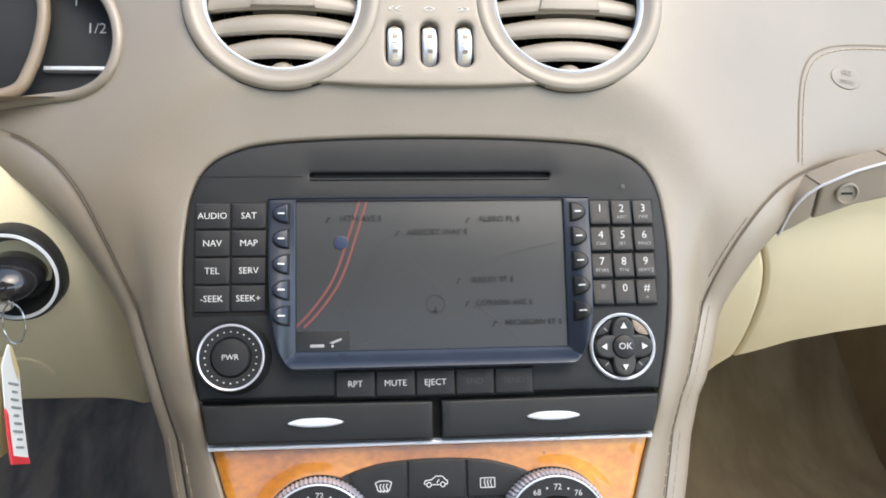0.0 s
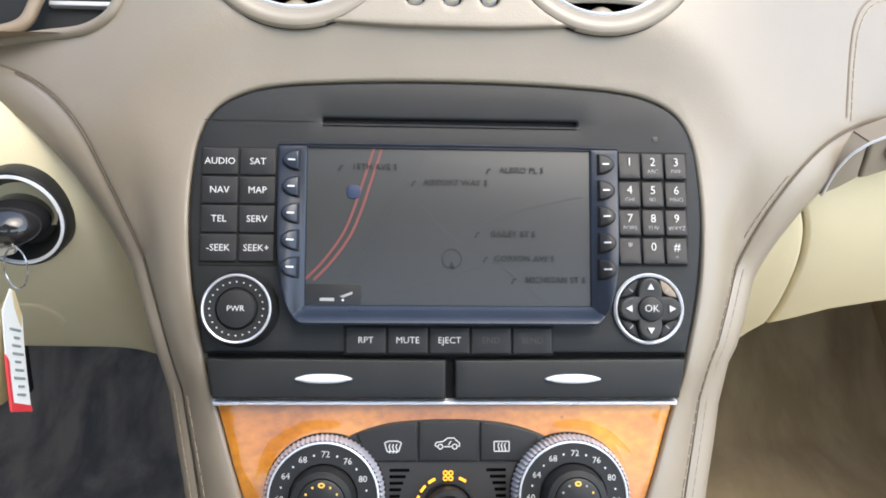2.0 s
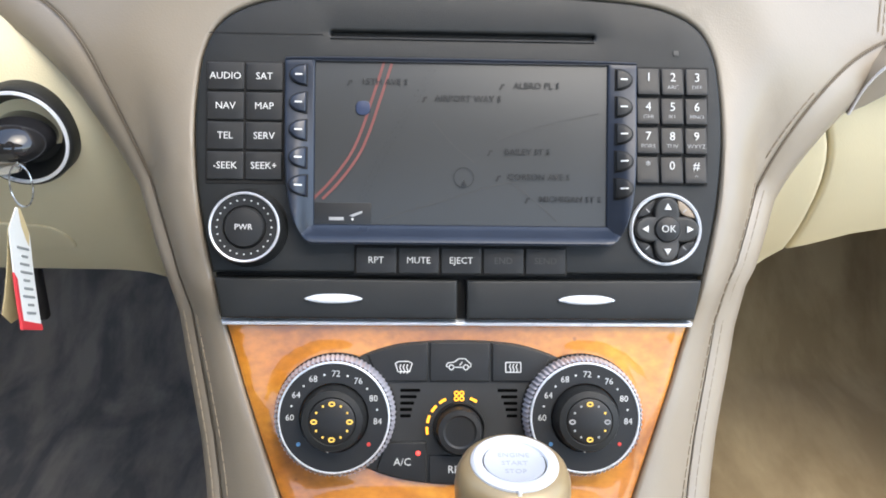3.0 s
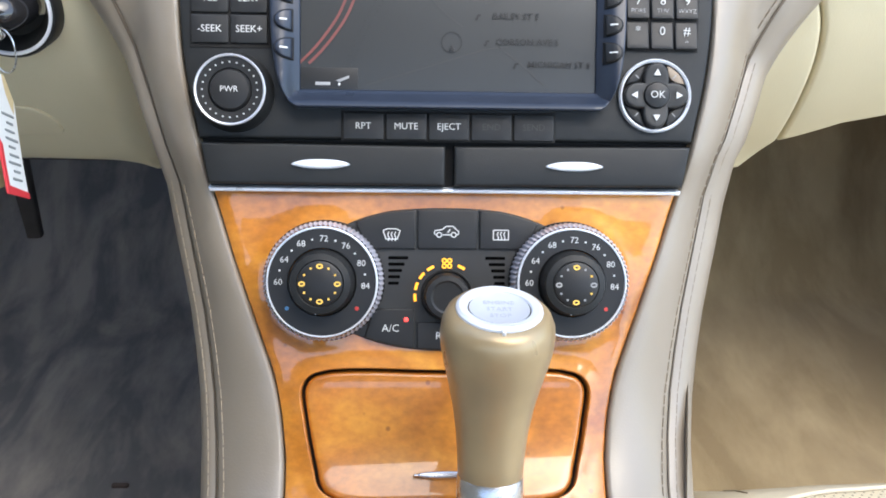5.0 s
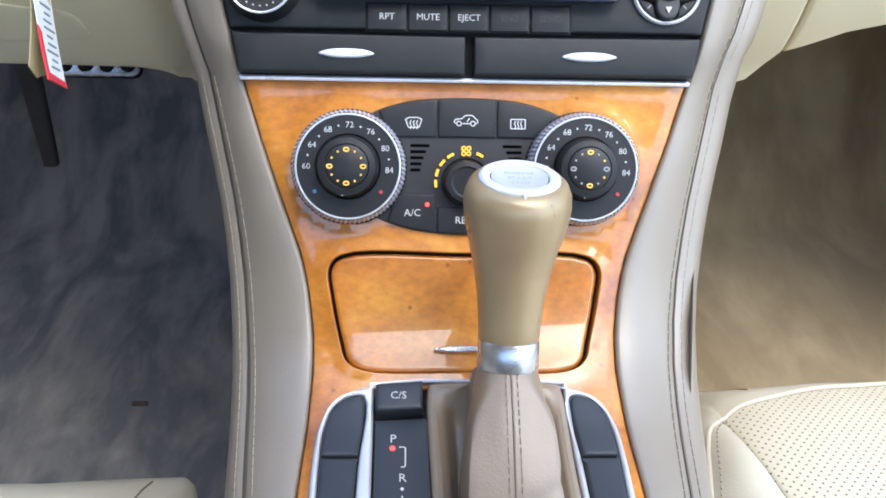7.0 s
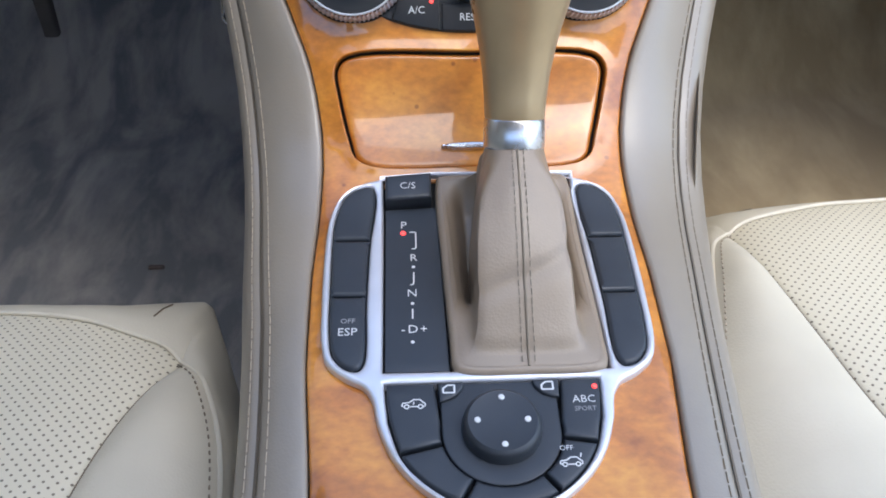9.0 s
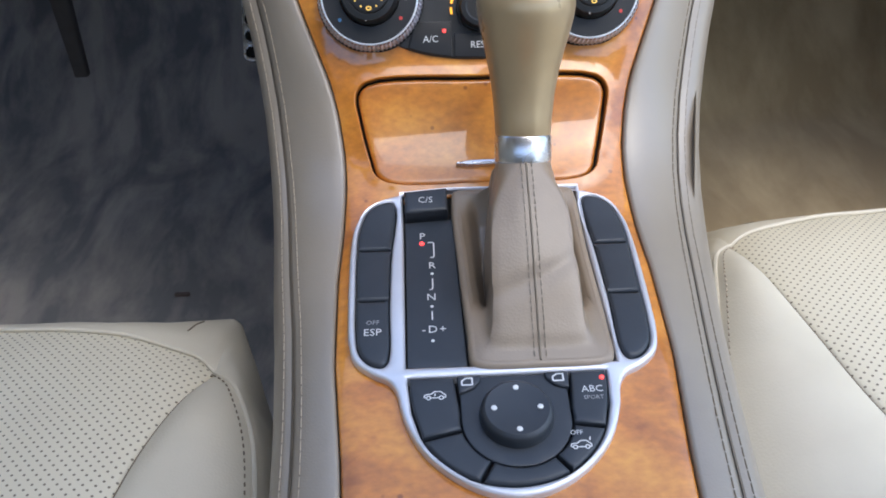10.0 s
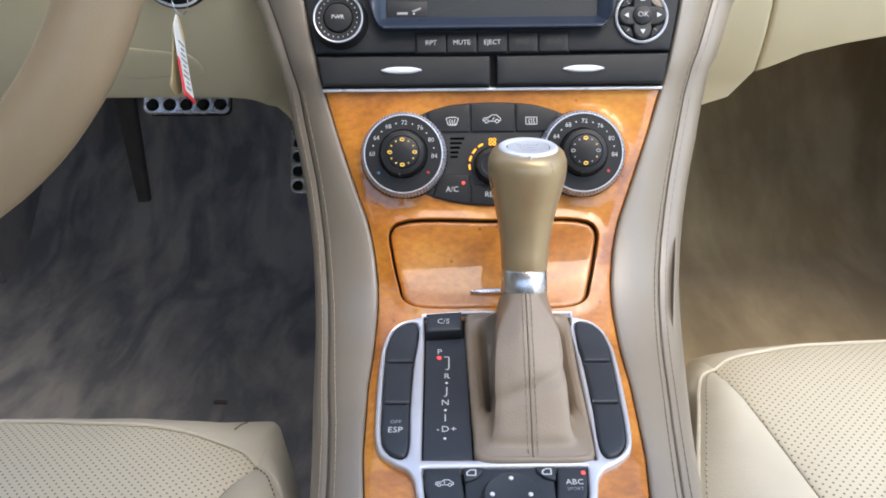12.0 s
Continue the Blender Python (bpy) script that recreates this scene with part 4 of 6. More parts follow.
# ---------------------------------------------------------------- climate control
clim = thing("climate_control", VF(0, -0.183, 0), "black climate control panel with two silver-rimmed temperature dials", "climate control")
top_arc = [(-0.058, -0.170), (-0.050, -0.1580), (-0.0453, -0.1552), (-0.0299, -0.1506), (-0.0144, -0.1490), (0, -0.1486), (0.0144, -0.1490), (0.0299, -0.1508), (0.0453, -0.1556), (0.050, -0.1582), (0.058, -0.170)]
bot_arc = [(0.058, -0.198), (0.050, -0.2080), (0.0420, -0.2122), (0.0300, -0.2160), (0.0152, -0.2184), (0, -0.2192), (-0.0152, -0.2184), (-0.0300, -0.2160), (-0.0420, -0.2122), (-0.050, -0.2080), (-0.058, -0.198)]
body_out = catmull(top_arc, n=4) + catmull(bot_arc, n=4)
part("panel_body", slab(body_out, VF, 0.0010, -0.010, 0.0009, step=0.006), GRAPHITE, clim)


def lens_arc(u0, u1, pts, n=8):
    a = np.array(pts)
    o = np.argsort(a[:, 0])
    return [(u, float(np.interp(u, a[o, 0], a[o, 1]))) for u in np.linspace(u0, u1, n)]


def ckey(shape, txt="", at=None, size=0.0052, mat=None):
    p = shape if area2(shape) > 0 else shape[::-1]
    b = part("button", slab(shift(p, 0.0006).tolist(), VF, 0.0026, 0.0, 0.0007), mat or KEYBLACK, clim)
    if txt:
        lettering(txt, size, frame_at(VF, at[0], at[1], 0.0027), WHITE, b)
    return b


ta, ba = catmull(top_arc, n=4), catmull(bot_arc, n=4)
b1 = ckey(lens_arc(-0.0455, -0.0150, ta) + [(-0.0150, -0.1694), (-0.0395, -0.1694)])
b2 = ckey(lens_arc(-0.0150, 0.0154, ta) + [(0.0154, -0.1694), (-0.0150, -0.1694)])
b3 = ckey(lens_arc(0.0154, 0.0455, ta) + [(0.0395, -0.1694), (0.0154, -0.1694)])
b4 = ckey([(-0.0152, -0.1975), (-0.0360, -0.1975)] + lens_arc(-0.0410, -0.0152, ba), "A/C", (-0.0274, -0.2078))
b5 = ckey([(0.0154, -0.1975), (0.0360, -0.1975)] + lens_arc(0.0410, 0.0154, ba))
b6 = ckey([(-0.0150, -0.2040), (0.0154, -0.2040)] + lens_arc(0.0154, -0.0150, ba), "REST", (0.0002, -0.2115))
part("indicator_light", slab(disc(0.0011, -0.0198, -0.2034, 14), VF, 0.0034, 0.002, 0.0005), RED, b4)


def icon(parent, lines, at, k, w=0.00045, mat=None, name="symbol", f=None, n=0.0028):
    """A printed pictogram of several strokes."""
    g = [strip([(at[0] + a * k, at[1] + b * k) for a, b in dense(l, 0.08, False)], f or VF, w, n) for l in lines]
    part(name, join(*g), mat or WHITE, parent)


WAVES = [[(x, -0.45), (x + 0.08, -0.2), (x - 0.05, 0.1), (x + 0.06, 0.35)] for x in (-0.3, 0.0, 0.3)]
icon(b1, [[(-0.75, 0.45), (-0.4, 0.62), (0.4, 0.62), (0.75, 0.45), (0.5, -0.3), (-0.5, -0.3), (-0.75, 0.45)]] + WAVES, (-0.0271, -0.1624), 0.0055)
CAR = [[(-1, -0.1), (-0.9, 0.15), (-0.35, 0.22), (0.0, 0.5), (0.55, 0.5), (0.85, 0.2), (1, 0.1), (1, -0.15), (0.85, -0.2)], [(0.35, -0.2), (-0.3, -0.2)],
       [(-0.85, -0.2), (-1, -0.1)]] + [[(c + 0.2 * math.cos(g), -0.2 + 0.2 * math.sin(g)) for g in np.linspace(0, 6.283, 12)] for c in (-0.58, 0.6)]
icon(b2, CAR + [[(0.1, -0.05), (0.3, 0.25)]], (-0.0004, -0.1606), 0.0060)
icon(b3, [[(-0.7, 0.5), (0.7, 0.5), (0.7, -0.4), (-0.7, -0.4), (-0.7, 0.5)]] + WAVES, (0.0264, -0.1620), 0.0053)
for sx in (-1, 1):
    for k in range(5):
        wdt = (0.0098, 0.0080, 0.0068, 0.0058, 0.0052)[k]
        part("grille_slot", slab(rrect(wdt, 0.0015, 0.0005, sx * (0.0272 - wdt / 2 + 0.0015) , -0.1732 - 0.0031 * k), VF, 0.0013, 0.0005, 0.0002), SLOT, clim)


def temperature_dial(sx):
    c = frame_at(VF, sx * KN[0], KN[1], 0.0)
    F2 = lambda a, b, n: tuple(c @ Vector((a, b, n)))
    d = part("dial", lathe([(0.0297, 0.0), (0.0296, 0.0014), (0.0284, 0.0020)], c, 72), GAP, clim, "silver-rimmed temperature dial with a black scale")
    part("knurled_ring", lathe([(0.0284, 0.001), (0.0282, 0.0070), (0.0275, 0.0108), (0.0266, 0.0121)], c, 150, 0.0008), KNURL, d)
    part("bright_rim", lathe([(0.0266, 0.0118), (0.0264, 0.0128), (0.0259, 0.0131), (0.0255, 0.0126)], c, 90), PALE, d)
    sc = part("scale_plate", lathe([(0.0255, 0.0124), (0.0165, 0.0126), (0.0160, 0.0120)], c, 72), KEYBLACK, d)
    part("inner_knob", lathe([(0.0158, 0.0110), (0.0150, 0.0185), (0.0140, 0.0215), (0.0112, 0.0222), (0.0106, 0.0218)], c, 60), BLACK, d)
    cap = part("knob_cap", lathe([(0.0107, 0.0200), (0.0105, 0.0224), (0.0095, 0.0230), (0.0, 0.0231)], c, 48), KEYBLACK, d)
    for k, txt in enumerate(("60", "64", "68", "72", "76", "80", "84")):
        g = radians(180 - 30.8 * k)
        lettering(txt, 0.0042, c @ Matrix.Translation((0.0207 * math.cos(g), 0.0207 * math.sin(g), 0.0128)), WHITE, sc)
        if k < 6:
            g = radians(180 - 30.8 * (k + 0.5))
            part("scale_dot", slab(disc(0.0005, 0.0207 * math.cos(g), 0.0207 * math.sin(g), 8), F2, 0.0129, 0.0124, 0.0001, seg=1), WHITE, sc)
    for g, mt in ((217, BLUEDOT), (-37, REDDOT)):
        part("scale_dot", slab(disc(0.0010, 0.0207 * math.cos(radians(g)), 0.0207 * math.sin(radians(g)), 10), F2, 0.0129, 0.0124, 0.0001, seg=1), mt, sc)
    for k in range(12):
        g = radians(90 - 30 * k)
        big = k % 3 == 0
        lit = AMBER_DIM if (sx < 0 or k % 2 == 0) else GREYP
        x, y = 0.0082 * math.cos(g), 0.0082 * math.sin(g)
        if big:
            loop = [(x + 0.0013 * math.cos(h), y + 0.0009 * math.sin(h)) for h in np.linspace(0, 6.283, 10)]
            part("lit_mark", strip(loop, F2, 0.0007, 0.0233), lit, cap)
        else:
            part("lit_mark", slab(rrect(0.0010, 0.0010, 0.0003, x, y, 2), F2, 0.0233, 0.0229, 0.0001, seg=1), lit if k < 7 or sx < 0 else GREYP, cap)
    part("pointer", slab(rrect(0.0005, 0.0016, 0.0002, -0.002, -0.0138, 2), F2, 0.0215, 0.0205, 0.0001), GREYP, d)


temperature_dial(-1)
temperature_dial(1)
fk = frame_at(VF, 0.0, -0.1915, 0.0)
fan = part("fan_dial", lathe([(0.0128, 0.001), (0.0126, 0.0030), (0.0122, 0.0036)], fk, 48), BLACK, clim)
part("fan_knob", lathe([(0.0112, 0.002), (0.0110, 0.0095), (0.0103, 0.0112), (0.0080, 0.0116), (0.0070, 0.0108), (0.0, 0.0106)], fk, 48), KEYBLACK, fan)
ff = lambda a, b, n: tuple(fk @ Vector((a, b, n)))
for k, g in enumerate((184, 163, 142, 121, 63)):
    t = radians(g)
    arc = [(0.0156 * math.cos(t + o), 0.0156 * math.sin(t + o)) for o in np.linspace(-0.12, 0.12, 5)]
    part("fan_light", strip(arc, ff, 0.0013, 0.0022), AMBER, fan)
loops = [[(0.0010 * math.cos(h) + 0.0013 * sx, 0.0158 + 0.0010 * math.sin(h) + 0.0013 * sy) for h in np.linspace(0, 6.283, 10)] for sx in (-1, 1) for sy in (-1, 1)]
part("fan_symbol", join(*[strip(l, ff, 0.0006, 0.0022) for l in loops]), AMBER, fan)

# ---------------------------------------------------------------- selector plate with its switches
plate = thing("switch_plate", VF(0, -0.39, -0.004), "satin silver selector surround with black switches", "switch panel")
HL = catmull([(-0.0505, -0.3062), (-0.0515, -0.345), (-0.0520, -0.380), (-0.0520, -0.4120), (-0.0545, -0.4160), (-0.0600, -0.4148), (-0.0655, -0.4080), (-0.0675, -0.3960),
              (-0.0685, -0.370), (-0.0692, -0.340), (-0.0685, -0.3250), (-0.0645, -0.3120), (-0.0580, -0.3065)], True, 5)
HR = [(-a, b) for a, b in HL]
HC = dense([(-0.0458, -0.3005), (-0.022, -0.2985), (0.0475, -0.2990), (0.0492, -0.400), (0.0490, -0.4170), (-0.0445, -0.4170)], 0.004)
HB = dense(catmull([(-0.0438, -0.4225), (0.0435, -0.4215), (0.0418, -0.4400), (0.0370, -0.4545), (0.0290, -0.4655), (0.0180, -0.4735), (0.0, -0.4775),
                    (-0.0180, -0.4740), (-0.0290, -0.4665), (-0.0370, -0.4560), (-0.0420, -0.4410)][2:], n=5) + [(-0.0438, -0.4225), (0.0435, -0.4215)], 0.003)
part("silver_frame", slab(PLATE, VF, 0.0042, -0.006, 0.0016, holes=[HL, HR, HC, HB], step=0.006), SILVER, plate)
part("plate_bed", slab(shift(PLATE[::-1] if area2(PLATE) < 0 else PLATE, 0.002).tolist(), VF, -0.0015, -0.007, 0.0004, step=0.012, holes=[[(-0.0130, -0.3050), (0.0420, -0.3050), (0.0430, -0.4120), (-0.0100, -0.4120)]]), GAP, plate)


def pkey(shape, n=0.0040, bevel=0.0013, inset=0.0005, name="switch", mat=None, step=0.005):
    p = shape if area2(shape) > 0 else shape[::-1]
    return part(name, slab(shift(p, inset).tolist(), VF, n, -0.002, bevel, step=step), mat or BLUEBLACK, plate)


def cut(poly, lo, hi):
    """The part of an outline between two heights."""
    p = np.array(dense(poly, 0.0012))
    out = []
    for q in p:
        out.append((q[0], min(hi, max(lo, q[1]))))
    r = [out[0]]
    for q in out[1:]:
        if math.hypot(q[0] - r[-1][0], q[1] - r[-1][1]) > 0.0004:
            r.append(q)
    keep = [q for i, q in enumerate(r) if not (q[1] in (lo, hi) and r[i - 1][1] == q[1] and r[(i + 1) % len(r)][1] == q[1])]
    return keep


for H in (HL, HR):
    for k, (lo, hi) in enumerate(((-0.3408, -0.30), (-0.3762, -0.3408), (-0.42, -0.3762))):
        b = pkey(cut(H, lo, hi), 0.0052, 0.0016)
        if H is HL and k == 2:
            lettering("ESP", 0.0058, frame_at(VF, -0.0595, -0.3970, 0.0054), WHITE, b)
            lettering("OFF", 0.0036, frame_at(VF, -0.0595, -0.3910, 0.0054), GREYP, b)
cs = pkey(dense([(-0.0452, -0.3010), (-0.0215, -0.2990), (-0.0215, -0.3160), (-0.0448, -0.3175)], 0.004), 0.0085, 0.0018, name="mode_button")
lettering("C/S", 0.0055, frame_at(VF, -0.0335, -0.3085, 0.0087), WHITE, cs)
gp = pkey(dense([(-0.0450, -0.3185), (-0.0190, -0.3170), (-0.0165, -0.4165), (-0.0440, -0.4165)], 0.005), 0.0022, 0.0004, name="gear_scale", step=0.01)


def gtext(t, x, s, size=0.0062):
    lettering(t, size, frame_at(VF, x, -s, 0.0024), WHITE, gp)


for t, x, s in (("P", -0.0358, 0.3293), ("R", -0.0312, 0.3508), ("N", -0.0320, 0.3730), ("D", -0.0318, 0.3938), ("-", -0.0360, 0.3938), ("+", -0.0272, 0.3938)):
    gtext(t, x, s)
for x, s in ((-0.0313, 0.3565), (-0.0319, 0.3790), (-0.0320, 0.4005)):
    part("gear_dot", slab(disc(0.0008, x, -s, 10), VF, 0.0025, 0.0020, 0.0001, seg=1), WHITE, gp)
part("gear_light", slab(disc(0.0013, -0.0360, -0.3345, 14), VF, 0.0029, 0.0018, 0.0005), RED, gp)
part("gear_line", strip([(-0.0330, -0.3338), (-0.0305, -0.3338), (-0.0300, -0.3343), (-0.0300, -0.3440), (-0.0305, -0.3448), (-0.0320, -0.3448)], VF, 0.0006, 0.0024), WHITE, gp)
part("gear_line", strip([(-0.0312, -0.3600), (-0.0312, -0.3660), (-0.0316, -0.3676), (-0.0328, -0.3678)], VF, 0.0006, 0.0024), WHITE, gp)
part("gear_line", strip([(-0.0319, -0.3822), (-0.0319, -0.3850), (-0.0319, -0.3878)], VF, 0.0006, 0.0024), WHITE, gp)

# fan of switches round the mirror knob
MC = (0.0018, -0.4455)
basin = [(MC[0] + 0.0230, -0.4226), (MC[0] - 0.0232, -0.4232)] + [(MC[0] + 0.0230 * math.cos(radians(g)), MC[1] + 0.0230 * math.sin(radians(g))) for g in range(180, 361, 6)]
part("mirror_basin", slab(dense(basin, 0.003), VF, 0.0036, -0.001, 0.0006, step=0.005), BLUEBLACK, plate)


def wedge(g0, g1, r0=0.0232, n=10):
    hb = np.array(HB)
    out = []
    for g in np.linspace(g0, g1, n):
        d = np.array([math.cos(radians(g)), math.sin(radians(g))])
        best = 0
        for i in range(len(hb)):
            a, b = hb[i] - MC, hb[(i + 1) % len(hb)] - MC
            m = np.array([[d[0], a[0] - b[0]], [d[1], a[1] - b[1]]])
            if abs(np.linalg.det(m)) > 1e-12:
                t, u = np.linalg.solve(m, a)
                if t > 0 and 0 <= u <= 1:
                    best = max(best, t)
        out.append(tuple(np.array(MC) + d * best))
    inn = [(MC[0] + r0 * math.cos(radians(g)), MC[1] + r0 * math.sin(radians(g))) for g in np.linspace(g1, g0, n)]
    return out + inn


w1 = pkey([(-0.0432, -0.4228), (-0.0232, -0.4228)] + [(MC[0] + 0.0232 * math.cos(radians(g)), MC[1] + 0.0232 * math.sin(radians(g))) for g in np.linspace(172, 193, 5)] + wedge(193, 170)[:1]
          + [(-0.0418, -0.4400), (-0.0432, -0.4300)], 0.0048, 0.0014)
w2 = pkey(wedge(194, 240), 0.0048, 0.0014)
w3 = pkey(wedge(241, 306), 0.0048, 0.0014)
w4 = pkey(wedge(307, 350), 0.0048, 0.0014)
w5 = pkey([(0.0430, -0.4218), (0.0268, -0.4222)] + [(MC[0] + 0.0232 * math.cos(radians(g)), MC[1] + 0.0232 * math.sin(radians(g))) for g in np.linspace(8, -9, 5)] + wedge(-9, 0)[:1]
          + [(0.0412, -0.4400), (0.0428, -0.4300)], 0.0048, 0.0014)
sc2 = pkey(dense([(-0.0228, -0.4230), (-0.0112, -0.4228), (-0.0118, -0.4265), (-0.0150, -0.4305), (-0.0195, -0.4325), (-0.0222, -0.4328)], 0.003), 0.0052, 0.001)
sc3 = pkey(dense([(0.0268, -0.4222), (0.0150, -0.4224), (0.0158, -0.4262), (0.0190, -0.4298), (0.0232, -0.4315), (0.0262, -0.4318)], 0.003), 0.0052, 0.001)
for k, c in ((sc2, (-0.0178, -0.4268)), (sc3, (0.0215, -0.4262))):
    icon(k, [[(-0.8, -0.6), (-0.8, 0.1), (-0.2, 0.6), (0.7, 0.6), (0.7, -0.6), (-0.8, -0.6)]], c, 0.0030, 0.0007, n=0.0054)
icon(w1, CAR + [[(0, 0.0), (0.05, 0.3)]], (-0.0320, -0.4335), 0.0046, 0.0005, n=0.0050)
lettering("ABC", 0.0048, frame_at(VF, 0.0352, -0.4328, 0.0050), WHITE, w5)
lettering("SPORT", 0.0029, frame_at(VF, 0.0352, -0.4372, 0.0050), GREYP, w5)
part("indicator_light", slab(disc(0.0011, 0.0403, -0.4268, 12), VF, 0.0054, 0.0040, 0.0004), RED, w5)
icon(w4, CAR + [[(0.9, 0.5), (1.0, 0.9)]], (0.0262, -0.4605), 0.0042, 0.0005, n=0.0050)
lettering("OFF", 0.0030, frame_at(VF, 0.0252, -0.4545, 0.0050), WHITE, w4)
mk = frame_at(VF, MC[0], MC[1] + 0.0008, 0.0)
mirror = part("mirror_knob", lathe([(0.0156, 0.0), (0.0155, 0.0052), (0.0150, 0.0080), (0.0143, 0.0095), (0.0132, 0.0102), (0.0106, 0.0098), (0.0, 0.0092)], mk, 56), BLUEBLACK, plate)
for g in (88, 178, 270, 1):
    c = (0.0096 * math.cos(radians(g)), 0.0104 * math.sin(radians(g)))
    part("mirror_dot", lathe([(0.0013, 0.0), (0.0012, 0.0006), (0.0, 0.0009)], mk @ Matrix.Translation((c[0], c[1], 0.0096)), 12), WHITE, mirror)

# ---------------------------------------------------------------- gear selector
GC = Vector((0.0155, 0.1935, 0.4400))
AX = Vector((0.018, 0.50, 0.865)).normalized()
gear = thing("gear_selector", VF(0.014, -0.36, 0), "gear lever with satin beige knob, silver collar and brown leather boot", "gear lever")
zx = Vector((1, 0, 0)) - AX * AX.x
zx.normalize()
gm = Matrix.Translation(GC) @ Matrix((zx, AX.cross(zx), AX)).transposed().to_4x4()
part("collar", lathe([(0.0132, 0.0022), (0.0137, 0.0026), (0.0140, 0.0034), (0.0139, 0.0150), (0.0134, 0.0158), (0.0128, 0.0160)], gm, 56), ALU, gear)
# the knob bends upright towards its cap
kn = [(0.0130, 0.0152), (0.0136, 0.0165), (0.0140, 0.025), (0.0150, 0.037), (0.0168, 0.049), (0.0190, 0.060), (0.0211, 0.069), (0.0226, 0.077), (0.0231, 0.083), (0.0226, 0.0885), (0.0210, 0.0925), (0.0188, 0.0946), (0.0172, 0.0950)]


def bent(z):
    """The place and turn of the lever's axis z metres above the collar's foot."""
    t = max(0.0, (z - 0.016) / 0.079)
    o = gm @ Vector((0, 0, min(z, 0.016)))
    d = Vector((0, 0, 0))
    steps = 12
    for k in range(steps):
        tt = t * (k + 0.5) / steps
        d += (Matrix.Rotation(radians(22) * tt, 3, "X") @ AX) * (0.0735 * t / steps)
    r = Matrix.Rotation(radians(22) * t, 4, "X")
    return Matrix.Translation(o + d) @ r @ gm.to_3x3().to_4x4()


rows = []
for r, z in kn:
    b = bent(z)
    rows.append([tuple(b @ Vector((r * math.cos(g), r * math.sin(g) * 1.04, 0))) for g in np.linspace(0, 2 * math.pi, 57)])
part("knob", weld(*sheet(rows)), KNOB, gear)
tm = bent(0.0948)
CAPTEXT = material("grey_engraving", (0.55, 0.57, 0.61), 0.4, metal=0.2)
CAPM = PALE
CAPB = material("polished_button", (0.78, 0.81, 0.86), 0.32, metal=0.45, vary=0.05, vary_scale=80)
part("cap_ring", lathe([(0.0176, -0.0006), (0.0172, 0.0010), (0.0160, 0.0018), (0.0130, 0.0013), (0.0125, 0.0002)], tm, 64), CAPM, gear)
capb = part("cap_button", lathe([(0.0122, 0.0), (0.0120, 0.0010), (0.0110, 0.0008), (0.0070, 0.0002), (0.0, -0.0001)], tm, 56), CAPB, gear)
part("cap_joint", lathe([(0.0126, 0.0004), (0.0121, 0.0004)], tm, 40), GAP, gear)
lettering("ENGINE", 0.0036, tm @ Matrix.Translation((0, 0.0045, 0.0006)), CAPTEXT, capb)
lettering("START", 0.0036, tm @ Matrix.Translation((0, -0.0005, 0.0006)), CAPTEXT, capb)
lettering("STOP", 0.0036, tm @ Matrix.Translation((0, -0.0055, 0.0006)), CAPTEXT, capb)
part("cap_tick", slab(rrect(0.0016, 0.0030, 0.0005, 0.0, -0.0178, 2), lambda a, b, n: tuple(tm @ Vector((a, b, n))), 0.0014, -0.0012, 0.0004), WHITE, gear)

# leather boot: sewn rim and the folded gaiter
rim = dense(catmull([(-0.0195, -0.3020), (-0.0180, -0.3000), (0.010, -0.2992), (0.0440, -0.3000), (0.0462, -0.3030), (0.0475, -0.350), (0.0485, -0.400), (0.0480, -0.4150), (0.0450, -0.4185),
                     (0.015, -0.4200), (-0.0120, -0.4190), (-0.0155, -0.4160), (-0.0165, -0.400), (-0.0185, -0.350)], True, 5), 0.004)
rim_hole = shift(rim if area2(rim) > 0 else rim[::-1], 0.0066).tolist()
part("boot_rim", slab(rim, VF, 0.0062, -0.001, 0.0030, holes=[rim_hole], step=0.006, seg=5), BOOT, gear)
SIDE_W = [(0.0, 0.0), (0.05, 0.24), (0.10, 0.42), (0.16, 0.51), (0.28, 0.555), (0.42, 0.585), (0.65, 0.63), (0.80, 0.72), (0.90, 0.85), (0.96, 0.95), (1.0, 1.0)]
SIDE_H = [(0.0, 0.0), (0.05, -0.06), (0.10, -0.22), (0.18, -0.34), (0.28, -0.30), (0.42, -0.10), (0.55, 0.12), (0.70, 0.38), (0.85, 0.66), (0.94, 0.86), (1.0, 1.0)]
SIDE_W, SIDE_H = catmull(SIDE_W, n=8), catmull(SIDE_H, n=8)


